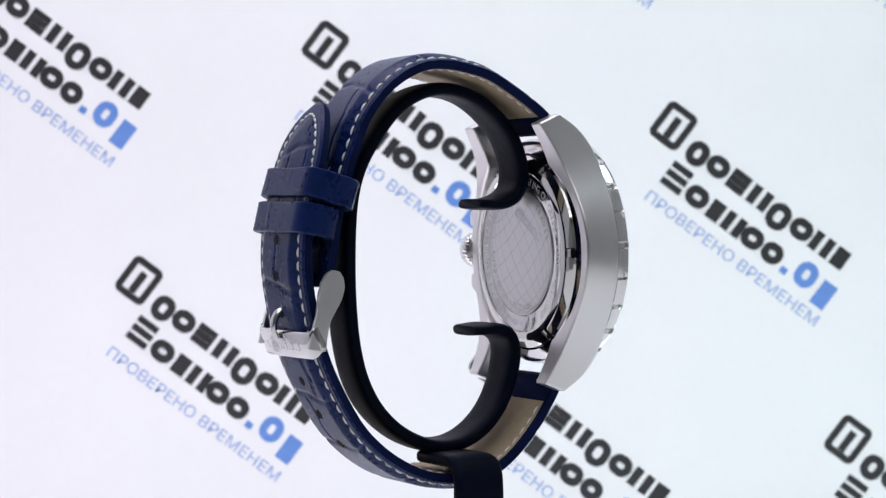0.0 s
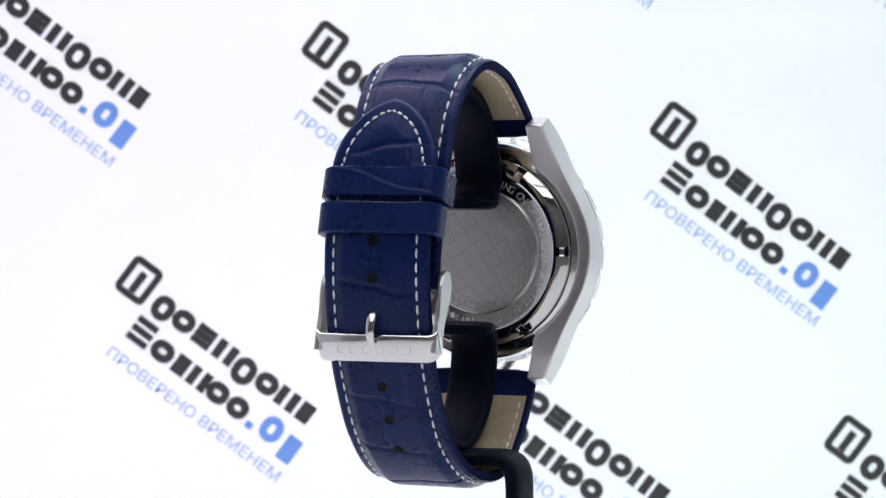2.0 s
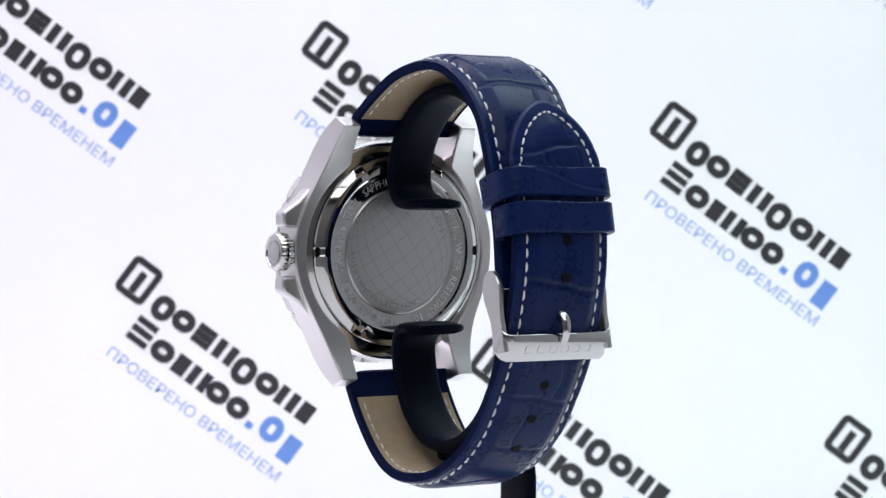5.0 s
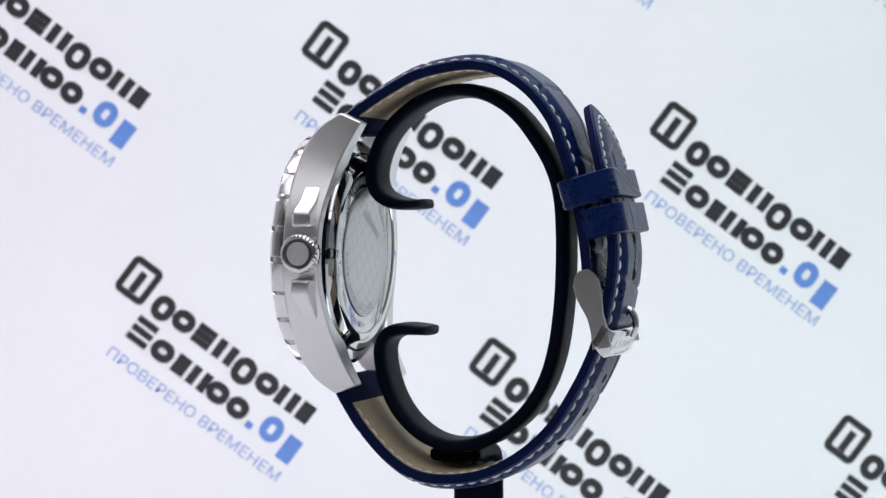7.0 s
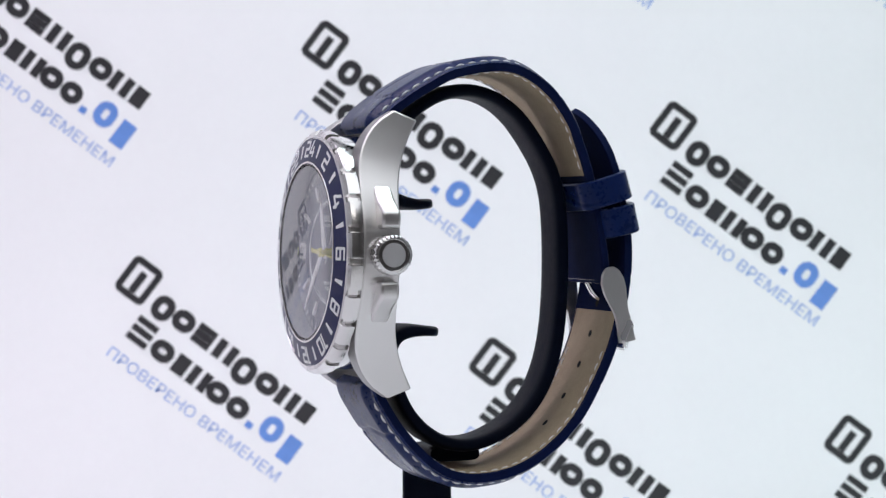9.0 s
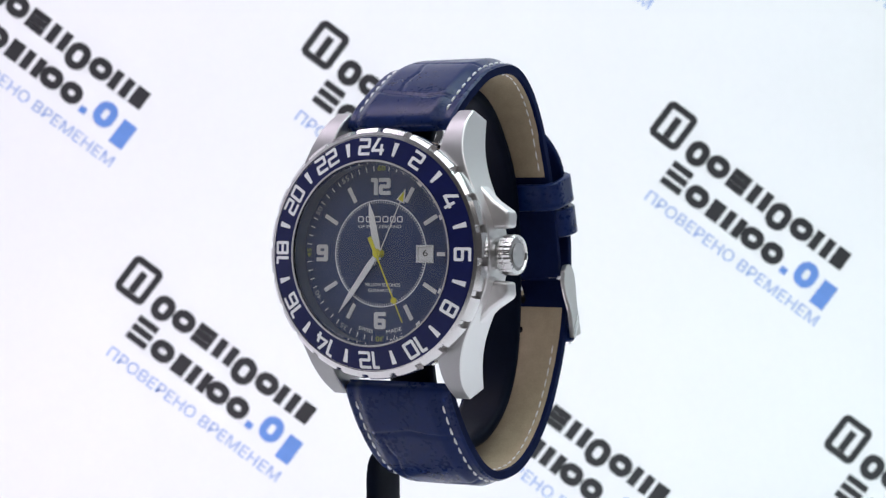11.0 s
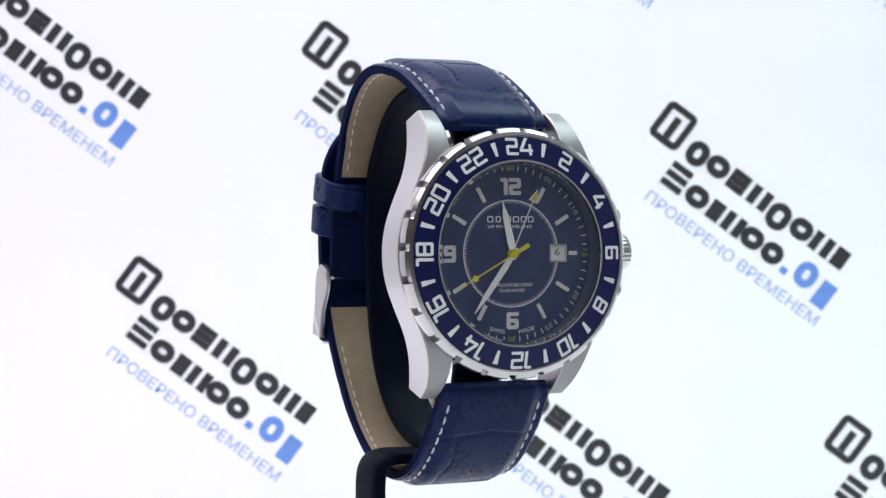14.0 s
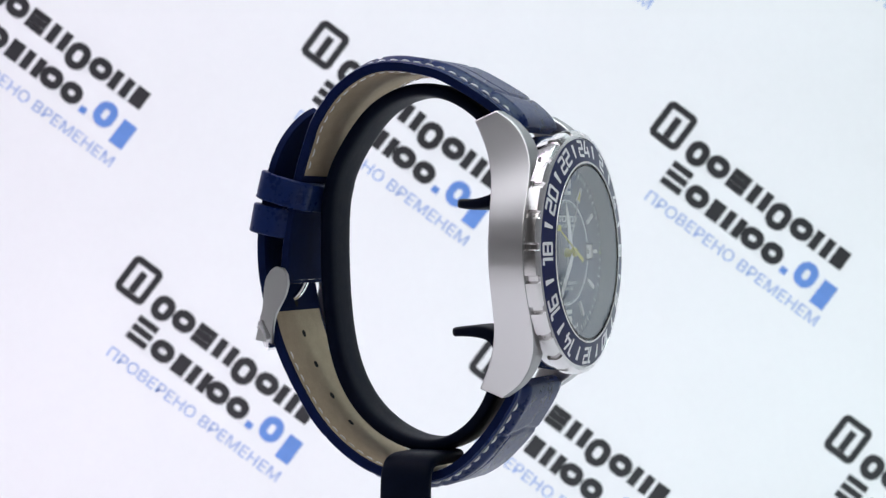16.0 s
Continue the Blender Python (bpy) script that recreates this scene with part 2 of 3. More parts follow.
backdrop = slab("backdrop", (700, 520, 2), SHEET, PAPER, "white sheet with rows of printed slanting shop logos", "backdrop")
for name, size, m, mat, label in (
        ("floor_tent", (700, 640, 4), pose(0, -0.09, -0.10, -90, 0, 0), CLOTH, "plain white cloth floor of a photo tent"),
        ("ceiling_tent", (700, 640, 4), pose(0, -0.09, 0.38, 90, 0, 0), CLOTH, "white cloth top of a photo tent"),
        ("wall_west", (450, 700, 4), pose(-0.34, 0.005, 0.1, 0, 0, 90), PALE, "pale grey cloth side of a photo tent"),
        # unseen filler slab, keeps outside light from leaking past the shortened west side
        ("wall_filler_west", (112, 700, 4), pose(-0.34, -0.277, 0.1, 0, 0, 90), ROOM, "unseen grey filler that closes the gap beside the tent"),
        ("wall_east", (560, 700, 4), pose(0.34, -0.05, 0.1, 0, 0, -90), SIDE, "grey cloth side of a photo tent"),
        ("floor_room", (1600, 800, 4), pose(0, -0.815, -0.10, -90, 0, 0), ROOM, "dark table top before the tent"),
        ("ceiling_room", (1600, 800, 4), pose(0, -0.735, 0.70, 90, 0, 0), ROOM, "dim ceiling of the room"),
        ("wall_room_west", (800, 900, 4), pose(-0.80, -0.735, 0.3, 0, 0, 90), ROOM, "dim grey wall of the room"),
        ("wall_room_east", (800, 900, 4), pose(0.80, -0.735, 0.3, 0, 0, -90), ROOM, "dim grey wall of the room"),
        ("wall_south", (1600, 900, 4), pose(0, -1.14, 0.3, 0, 0, 180), ROOM, "dim grey wall of the room")):
    slab(name, size, m, mat, label, "floor" if "floor" in name else "ceiling" if "ceiling" in name else "wall")

# every printed emblem: (kind, u, v, width, height, ink) along and across its slanting baseline
GLYPHS = (("ring", 64, -14, 40, 46, 0), ("ring", 107, -10.5, 43, 38, 0), ("bars", 152, -10.5, 37, 37, 0), ("twin", 199, -10.5, 42, 36, 0),
          ("ring", 245, -17, 43, 50, 0), ("ring", 291, -10.5, 43, 38, 0), ("twin", 336, -10.5, 42, 36, 0), ("block", 376, -10.5, 26, 36, 0),
          ("bars", 60, -70, 42, 47, 0), ("ring", 109, -75.5, 44, 38, 0), ("block", 150, -75.5, 26, 36, 0), ("twin", 190, -75.5, 41, 36, 0),
          ("ring", 231, -75.5, 43, 38, 0), ("ring", 275, -75.5, 41, 38, 0), ("dot", 309, -88, 13, 12, 1), ("ring", 346, -70, 40, 47, 1), ("block", 392, -80, 28, 48, 1))
EMBLEMS = ((-48, -61), (576, 80), (1192, 223), (246, 496.5), (872, 641), (1501, 778), (898, -338), (1514, -195))
# the same rows go on over the rest of the sheet
EMBLEMS += tuple((c, r) for c, r in ((-48 + 622 * i + 294 * k, -61 + 142 * i + 557.5 * k) for i in range(-5, 6) for k in range(-3, 4))
                 if -1500 < c < 2700 and -1000 < r < 1200 and min(math.hypot(c - a, r - b) for a, b in EMBLEMS) > 60)
SLANT = -36.9


def glyph_bm(kind, w, h):
    bm = bmesh.new()
    y0, y1, t = -0.05, 0.0, 14.2 * PX / MM
    if kind == "ring":
        frame_shape(bm, w, h, t, min(w, h) * 0.48, y0, y1)
    elif kind == "twin":
        for q in (-1, 1):
            box(bm, q * w * 0.29 - t * 0.55, q * w * 0.29 + t * 0.55, y0, y1, -h / 2, h / 2)
    elif kind == "bars":
        for z in (-h / 2, -t * 0.42, h / 2 - t * 0.85):
            box(bm, -w / 2, w / 2, y0, y1, z, z + t * 0.85)
    elif kind == "block":
        box(bm, -w / 2, w / 2, y0, y1, -h / 2, h / 2)
    elif kind == "dot":
        box(bm, -w / 2, w / 2, y0, y1, -h / 2, h / 2)
    elif kind == "icon":
        frame_shape(bm, w, h, t * 0.86, w * 0.2, y0, y1)
        box(bm, -w * 0.1, w * 0.12, y0, y1, -h / 2 + t * 0.9, h * 0.22)
    return bm


def build_prints():
    k = PX / MM
    shapes = {}
    for kind, u, v, w, h, ink in GLYPHS + (("icon", 0, 0, 62, 74, 0),):
        if (kind, w, h) not in shapes:
            ob = part("letter_shape", glyph_bm(kind, w * k, h * k), BLUE_INK if ink else INK, backdrop, sharp=True)
            shapes[kind, w, h] = ob.data
            bpy.data.objects.remove(ob)
    line = part("tagline", text_bm("ПРОВЕРЕНО ВРЕМЕНЕМ", 21 * k, wide=1.0, depth=0.0), PALE_INK, backdrop, sharp=True)
    xs = [v.co.x for v in line.data.vertices]
    s = 375 * PX / (max(xs) - min(xs))
    for v in line.data.vertices:
        v.co.x *= s
    slogan = line.data
    bpy.data.objects.remove(line)
    for cx, cy in EMBLEMS:
        m = Matrix.Translation(((cx - 784) * PX, 0, (441 - cy) * PX)) @ Matrix.Rotation(radians(-SLANT), 4, "Y")
        for kind, u, v, w, h, ink in GLYPHS + (("icon", 0, 0, 62, 74, 0),):
            ob = new("logo_mark" if kind == "icon" else "logo_stroke", shapes[kind, w, h])
            ob.parent = backdrop
            ob.matrix_basis = m @ Matrix.Translation((u * PX, -0.0001, v * PX))
        ob = new("tagline", slogan)
        ob.parent = backdrop
        du, dv = (-4, -6) if cx < 500 else (-2, -3) if cx < 600 else (0, 0)
        ob.matrix_basis = m @ Matrix.Translation(((223.5 + du) * PX, -0.0001, (dv - 125) * PX))


build_prints()

# ---- the watch ----
OFF = Matrix.Translation((0.1, 0.1, 0)) @ Matrix.Diagonal((1.0, 1.011, 1.033, 1.0))        # of the straps, beside the turning axis
LOOPS = Matrix.Translation((0.1, 0.1, 0)) @ Matrix.Diagonal((1.0, 1.011, 1.011, 1.0))      # of the buckle and the keepers
HEAD = Matrix.Translation((0.43, -22.2, 0)) @ Matrix.Rotation(radians(-1.3), 4, "X") @ Matrix.Translation((0, 22, 0))   # leans back a little
FACE = HEAD @ Matrix.Translation((0, 0.5, 0))      # of the bezel, the dial and the crystal
watch = tagged(new("wristwatch"), "steel wristwatch with navy dial and navy leather strap on black stand", "watch")
stand = tagged(new("watch_stand"), "black plastic C-shaped watch stand turning on its post", "watch stand")


def turn_y(a):
    return Matrix.Rotation(radians(a), 4, "Y")


OUTX, OUTY = (0, 4, 8, 12, 16, 21, 27), (23.4, 23.1, 21.8, 19.8, 17.8, 16.3, 14.9)      # half breadth of the case over its height


def build_case():
    prof = [(0, -24.0), (22.0, -24.0), (22.2, -25.0), (22.3, -24.6), (22.3, -19.5), (21.9, -18.7), (20.4, -17.9), (19.55, -17.6), (19.5, -18.4), (0, -18.4)]
    part("case", lathe(prof, 144), STEEL, watch, "polished steel watch case", 30, HEAD)
    front = curve([(-24.9, 0), (-24.9, 8), (-24.8, 13), (-24.3, 17.5), (-23.0, 21.0), (-20.6, 24.2), (-16.9, 26.8)], 0.6)
    back = curve([(-17.9, 0), (-17.7, 8), (-16.8, 14.5), (-15.0, 20.0), (-12.4, 25.0)], 0.6)
    n = 40
    for sx in (-1, 1):
        bm = bmesh.new()
        rows = []
        for k in range(-n, n + 1):
            u, sz = abs(k) / n, (1 if k >= 0 else -1)
            row = []
            for path, hollow in ((front, 18.6), (back, 20.7)):
                y = np.interp(u, np.linspace(0, 1, len(path)), path[:, 0])
                z = np.interp(u, np.linspace(0, 1, len(path)), path[:, 1])
                xo = np.mean(np.interp(np.abs(z + np.linspace(-3, 3, 13)), OUTX, OUTY))
                row.append((xo, y, z))
                row.append((max(11.8, math.sqrt(max(0.0, hollow ** 2 - z * z))), y, z))
            (of, i_f, ob_, ib) = row
            rows.append([bm.verts.new((sx * p[0], p[1], sz * p[2])) for p in (i_f, of, ob_, ib)])
        for p, q in zip(rows, rows[1:]):
            for j in range(4):
                bm.faces.new((p[j], p[(j + 1) % 4], q[(j + 1) % 4], q[j])).material_index = 0 if j == 0 else 1
        bm.faces.new(rows[0]).material_index = 1
        bm.faces.new(rows[-1][::-1]).material_index = 1
        bevel(part("case_side", bm, [BRUSHED, SATIN], watch, "steel case side with two lugs brushed on top", 30, HEAD), 0.35, 3)
    for sz in (-1, 1):
        bm = bmesh.new()
        prism(bm, [(x, sz * z) for x, z in ((19.0, 13.0), (22.2, 9.9), (25.2, 8.0), (25.6, 7.2), (25.4, 4.9), (21.0, 4.6))], -22.3, -18.7)
        bevel(part("crown_guard", bm, SATIN, watch, m=HEAD), 0.55, 3)


def build_crown():
    def ridge(r, y, a):
        return r - (0.15 * (0.5 + 0.5 * math.cos(a * 26)) if r > 3.7 else 0)
    prof = [(0, 0), (2.6, 0), (2.6, 0.5), (3.4, 0.6), (3.72, 1.0), (3.72, 3.3), (3.45, 3.8), (2.95, 3.95), (2.8, 3.6), (0, 3.65)]
    m = HEAD @ Matrix.Translation((23.4, -20.4, 0)) @ Matrix.Rotation(radians(90), 4, "Z")
    crown = part("crown", lathe([(r, -y * 0.88) for r, y in prof], 208, ridge), STEEL, watch, "ridged steel crown", 50, m)
    bm = lathe([(0, -3.28), (2.2, -3.28), (2.2, -3.40), (1.9, -3.40), (1.9, -3.30), (0, -3.32)], 40)
    part("crown_emblem", bm, ENGRAVED_LIGHT, crown, m=m)
    # tube coloured black for the shade behind the crown
    part("crown_tube", lathe([(1.8, -1.0), (1.8, 1.5)], 32), RECESS_SHADE, crown, m=m)


def build_bezel():
    def notch(r, y, a):
        w = (a * 24 / (2 * math.pi)) % 1.0
        cut = smoothstep(0.10, 0.13, w) * (1 - smoothstep(0.32, 0.35, w))
        return r - 0.9 * cut if r > 22.4 else r
    prof = [(21.6, -24.6), (22.5, -25.1), (23.1, -25.4), (23.2, -27.0), (23.0, -27.6), (22.35, -28.15), (21.75, -28.3), (21.65, -28.1),
            (17.25, -29.05), (17.2, -29.4), (16.85, -29.4), (16.8, -28.0), (16.8, -24.6)]
    bezel = part("bezel", lathe(prof, 24 * 20, notch), BEZEL_STEEL, watch, "steel bezel with notched grip", 25, FACE)
    part("bezel_insert", lathe([(21.55, -28.15), (21.5, -28.32), (17.3, -29.28), (17.25, -29.1)], 160), INSERT, bezel, "navy enamel ring", 60, FACE)
    part("inner_flange", lathe([(16.79, -28.58), (16.7, -28.55), (16.72, -25.02), (16.79, -25.02)], 120), FLANGE, bezel, "dark satin ring round the dial", 40, FACE)
    slope = math.degrees(math.atan2(0.96, 4.2))
    for k in range(24):
        a = k * 15
        base = FACE @ turn_y(a) @ Matrix.Translation((0, -28.77, 19.6)) @ Matrix.Rotation(radians(-slope), 4, "X")
        if k % 2 == 0:
            s = str(k if k else 24)
            bm = squared_digits(s, 3.3, 2.5, 0.56, 0.05, 0.34)
            part("bezel_numeral", bm, WHITE, bezel, m=base @ Matrix.Translation((0, 0.02, 0)), sharp=True)
        else:
            bm = prism(bmesh.new(), [(-0.27, -1.3), (0.27, -1.3), (0.50, 1.3), (-0.50, 1.3)], -0.05, 0.03)
            part("bezel_marker", bm, WHITE, bezel, m=base, sharp=True)
    part("crystal", lathe([(0, -29.50), (3, -29.49), (6, -29.465), (9, -29.42), (12, -29.36), (14.5, -29.30), (16.3, -29.25), (16.68, -29.0), (16.68, -28.6), (0, -28.6)], 120), GLASS, watch, "clear, slightly domed crystal", 30, FACE).visible_shadow = False


def build_dial():
    D = -25.0
    dial = part("dial", lathe([(0, D), (16.68, D), (16.69, D + 0.6), (0, D + 0.6)], 96), DIAL, watch, "navy blue dial with silver numerals", 30, FACE)
    at = lambda x, z, y=D - 0.03: FACE @ Matrix.Translation((x, y, z))
    for s, x, z in (("12", 0, 12.35), ("6", 0.1, -12.35), ("9", -12.75, 0)):
        part("hour_numeral", squared_digits(s, 3.15, 2.45, 0.74, 0.22, 0.3), SILVER, dial, m=at(x, z), sharp=True)
    for h in (1, 2, 4, 5, 7, 8, 10, 11):
        bm = box(bmesh.new(), -0.36, 0.36, -0.25, 0.02, 10.9, 13.9)
        part("hour_marker", bm, SILVER, dial, m=FACE @ turn_y(h * 30) @ Matrix.Translation((0, D - 0.01, 0)), sharp=True)
    part("hour_marker", box(bmesh.new(), 12.2, 13.9, -0.2, 0.02, -0.36, 0.36), SILVER, dial, m=at(0, 0), sharp=True)
    bm = bmesh.new()
    for k in range(60):
        if k % 5:
            box(bm, -0.08, 0.08, D - 0.05, D, 15.25, 16.25, turn_y(k * 6))
    tagged(part("minute_track", bm, TRACK, dial, m=FACE, sharp=True), kind="stuff")
    bm = lathe([(9.75, D), (9.75, D - 0.05), (9.92, D - 0.05), (9.92, D)], 120)
    for k in range(120):
        box(bm, -0.06, 0.06, D - 0.045, D, 9.3 if k % 5 else 9.2, 9.76, turn_y(k * 3))
    tagged(part("inner_ring", bm, TRACK, dial, m=FACE, sharp=True), kind="stuff")
    for k in range(12):
        s = "60" if k == 0 else "%02d" % (k * 5)
        part("minute_numeral", text_bm(s, 0.95, 0.0, 1.35, 0.03), OLIVE if k % 3 == 0 else FAINT, dial,
             m=FACE @ turn_y(k * 30) @ Matrix.Translation((0, D - 0.03, 15.75)), sharp=True)
    for x, w in ((-4.1, 1.35), (-2.45, 1.2), (-0.55, 1.7), (1.25, 1.4), (2.85, 1.3), (4.35, 1.3)):
        part("logo_plate", frame_shape(bmesh.new(), w * 0.9, 1.15, 0.19, 0.25, -0.06, 0.0, n=2), TRACK, dial, "plain pale shape", m=at(x - 0.2, 6.3), sharp=True)
    part("dial_text", text_bm("OF SWITZERLAND", 0.58, 0.0, 1.35, 0.03), TRACK, dial, m=at(-0.2, 4.95), sharp=True)
    part("dial_text", text_bm("MILLION SECONDS", 0.62, 0.0, 1.0, 0.03), TRACK, dial, m=at(0.6, -5.75), sharp=True)
    part("dial_text", text_bm("GUARANTEE", 0.62, 0.0, 1.05, 0.03), TRACK, dial, m=at(0.1, -6.8), sharp=True)
    part("dial_text", text_bm("SWISS", 0.72, 0.0, 1.2, 0.03), TRACK, dial, m=at(-3.0, -14.1) @ turn_y(12), sharp=True)
    part("dial_text", text_bm("MADE", 0.72, 0.0, 1.2, 0.03), TRACK, dial, m=at(3.1, -14.1) @ turn_y(-12), sharp=True)
    win = part("date_window", frame_shape(bmesh.new(), 3.7, 3.3, 0.35, 0.12, -0.35, 0.0), STEEL, dial, "steel framed date window", m=at(9.75, 0), sharp=True)
    part("date_disc", box(bmesh.new(), -1.5, 1.5, -0.06, 0.0, -1.3, 1.3), SILVER, win, m=at(9.75, 0), sharp=True)
    part("date_numeral", text_bm("6", 1.25, 0.0, 1.4, 0.03), INK, win, m=at(9.7, 0.2, D - 0.10), sharp=True)

    def pointer(name, outline, y, thick, mat, angle, label):
        bm = prism(bmesh.new(), outline, -thick, 0.0)
        return part(name, bm, mat, watch, label, m=FACE @ Matrix.Translation((0, y, 0)) @ turn_y(angle), sharp=True)
    pointer("gmt_hand", [(-0.1, -2.4), (0.1, -2.4), (0.1, 10.5), (0.95, 10.5), (0, 13.1), (-0.95, 10.5), (-0.1, 10.5)], D - 0.4, 0.12, SILVER, 25, "slim steel pointer")
    pointer("gmt_arrow", [(0.6, 10.75), (0, 12.6), (-0.6, 10.75)], D - 0.55, 0.06, YELLOW, 25, "yellow arrow tip")
    pointer("hour_hand", [(-0.3, -1.2), (0.3, -1.2), (0.75, 2.0), (0.6, 7.0), (0.0, 9.8), (-0.6, 7.0), (-0.75, 2.0)], D - 0.75, 0.15, POINTER, -12.5, "white hour pointer")
    pointer("minute_hand", [(-0.25, -1.2), (0.25, -1.2), (0.62, 3.0), (0.5, 10.0), (0.0, 13.9), (-0.5, 10.0), (-0.62, 3.0)], D - 1.05, 0.15, POINTER, 217, "white minute pointer")
    part("hub", lathe([(0, -1.55), (0.75, -1.55), (0.85, -1.4), (0.85, 0)], 32), YELLOW, watch, m=FACE @ Matrix.Translation((0, D, 0)))
    bm = prism(bmesh.new(), [(-0.42, -3.3), (0.42, -3.3), (0.35, 0), (0.13, 2.0), (0.08, 13.9), (-0.08, 13.9), (-0.13, 2.0), (-0.35, 0)], -0.12, 0.0)
    seconds = part("second_hand", bm, YELLOW, watch, "yellow sweep pointer", sharp=True)
    part("counterweight", lathe([(0, -0.25), (0.55, -0.25), (0.6, 0.0), (0, 0)], 24), YELLOW, seconds, m=Matrix.Translation((0, 0, 9.5)))
    return seconds


def build_back():
    """A satin disc, a mirror-bright lettered band sunk round it, and a bevelled rim with six key slots."""
    rim = [(15.9, -17.4), (15.95, -16.35), (16.25, -16.2), (17.5, -16.25), (17.9, -16.45), (19.1, -17.25), (19.35, -17.7), (19.35, -18.6), (0, -18.6), (0, -17.4)]

    def slot(r, y, a):
        w = (a / (2 * math.pi) * 6) % 1.0
        cut = smoothstep(0.455, 0.46, w) * (1 - smoothstep(0.54, 0.545, w))
        return r - (0.8 * cut if r > 17.6 and y > -17.5 else 0)
    back = part("case_back", lathe(rim, 720, slot), MIRROR, watch, "engraved steel case back", 25, HEAD)
    part("lettered_band", lathe([(12.7, -17.3), (12.75, -16.6), (13.0, -16.55), (15.7, -16.55), (15.88, -16.5), (15.88, -17.3)], 144), MIRROR, back, "mirror-bright band with engraved words", 30, HEAD)
    part("engraved_disc", lathe([(0, -16.4), (12.4, -16.4), (12.62, -16.55), (12.62, -17.3), (0, -17.3)], 144), BACKSTEEL, back, "satin steel disc engraved with a globe", 30, HEAD)
    # black blocks paint the shade at the bottom of the key slots
    for k in range(6):
        part("slot_shade", box(bmesh.new(), -1.2, 1.2, -17.5, -17.15, 17.75, 19.0), RECESS_SHADE, back, m=HEAD @ turn_y(30 + 60 * k), sharp=True)
    # black ring that paints the shade in the gap between rim and case
    part("back_gap_shade", lathe([(19.3, -18.3), (19.52, -18.3), (19.52, -18.5), (19.3, -18.5)], 120, closed=True), RECESS_SHADE, back, "black ring for the shade in the gap round the case back", 30, HEAD)
    bm = bmesh.new()
    for a in range(-5, 6):
        n = 26
        for sweep in (0, 1):
            pts = []
            for k in range(n + 1):
                v = -1 + 2 * k / n
                x, z = (12.3 * math.sin(a * 0.27) * math.sqrt(max(0, 1 - v * v)), 12.3 * v)
                if sweep:
                    x, z = 12.3 * v * math.cos(a * 0.27), 12.3 * math.sin(a * 0.27) - 1.5 * (1 - v * v)
                pts.append((x, z))
            for (x0, z0), (x1, z1) in zip(pts, pts[1:]):
                d = math.hypot(x1 - x0, z1 - z0)
                if d < 1e-4 or math.hypot(x0, z0) > 12.3 or math.hypot(x1, z1) > 12.3:
                    continue
                nx, nz = -(z1 - z0) / d * 0.045, (x1 - x0) / d * 0.045
                yy = -16.385 + 0.004 * sweep
                bm.faces.new([bm.verts.new(c) for c in ((x0 + nx, yy, z0 + nz), (x1 + nx, yy, z1 + nz), (x1 - nx, yy, z1 - nz), (x0 - nx, yy, z0 - nz))])
    tagged(part("globe_engraving", bm, ENGRAVED, back, m=HEAD @ turn_y(35), sharp=True), kind="stuff")
    for k in range(6):
        part("logo_plate", frame_shape(bmesh.new(), 1.5, 1.7, 0.28, 0.3, 0, 0.03, n=2), ENGRAVED_LIGHT, back, "plain engraved shape",
             m=HEAD @ turn_y(-30) @ Matrix.Translation((4.6 - 1.85 * k, -16.38, 6.2)), sharp=True)
    for words, first, step, r, size in (("ALL STAINLESS STEEL SAPPHIRE COATING ON CRYSTAL WATER RESISTANT 10", -123.6, 4.4, 14.3, 1.5), ("GR 502.04.14", 232, -4.6, 14.3, 1.3),
                                        ("TRAVEL", 38, 7.5, 11.0, 1.3), ("RUSSIAN", 268, -6.5, 11.0, 1.2), ("COLLECTION", 222, -6.5, 11.0, 1.2)):
        for k, ch in enumerate(words):
            if ch != " ":
                bm = text_bm(ch, size, 0.0, 0.9, 0.02, True)
                flip = Matrix.Rotation(math.pi, 4, "Y") if step < 0 else Matrix()
                part("engraved_letter", bm, ENGRAVED_LIGHT if r > 13 else ENGRAVED, back, m=HEAD @ turn_y(-(first + k * step)) @ Matrix.Translation((0, -16.545 if r > 13.4 else -16.385, r)) @ flip, sharp=True)


def croc(s, x, seed):
    """Depth of crocodile-grain creases, 0 on the scales to 1, at the length s and the breadth x."""
    out = np.zeros_like(s)
    rng = np.random.RandomState(seed)
    edges = np.cumsum(rng.uniform(9.5, 16.0, 12)) - 3
    for e in edges:
        a, b, c = rng.uniform(0, 6, 3)
        wav = e + 1.1 * np.sin(x * 0.20 + a) + 0.15 * np.sin(x * 0.9 + b)
        d = s - wav
        out = np.maximum(out, 1 - smoothstep(0.0, 0.8, np.abs(d)))
        # fine wrinkles that run into each crease
        near = np.exp(-np.abs(d) / 2.2) * (0.5 + 0.5 * np.sin(x * 0.5 + c))
        out = np.maximum(out, 0.32 * near * (0.5 + 0.5 * np.sin(x * 7.5 + 1.5 * np.sin(d * 0.8 + a))) ** 3)
    band = np.searchsorted(edges, s)
    for k in range(len(edges) + 1):
        for c in rng.uniform(-6, 6, k % 3):
            line = c + 0.4 * np.sin(s * 0.7 + k)
            out = np.where(band == k, np.maximum(out, 0.8 * (1 - smoothstep(0.0, 0.45, np.abs(x - line)))), out)
    return out


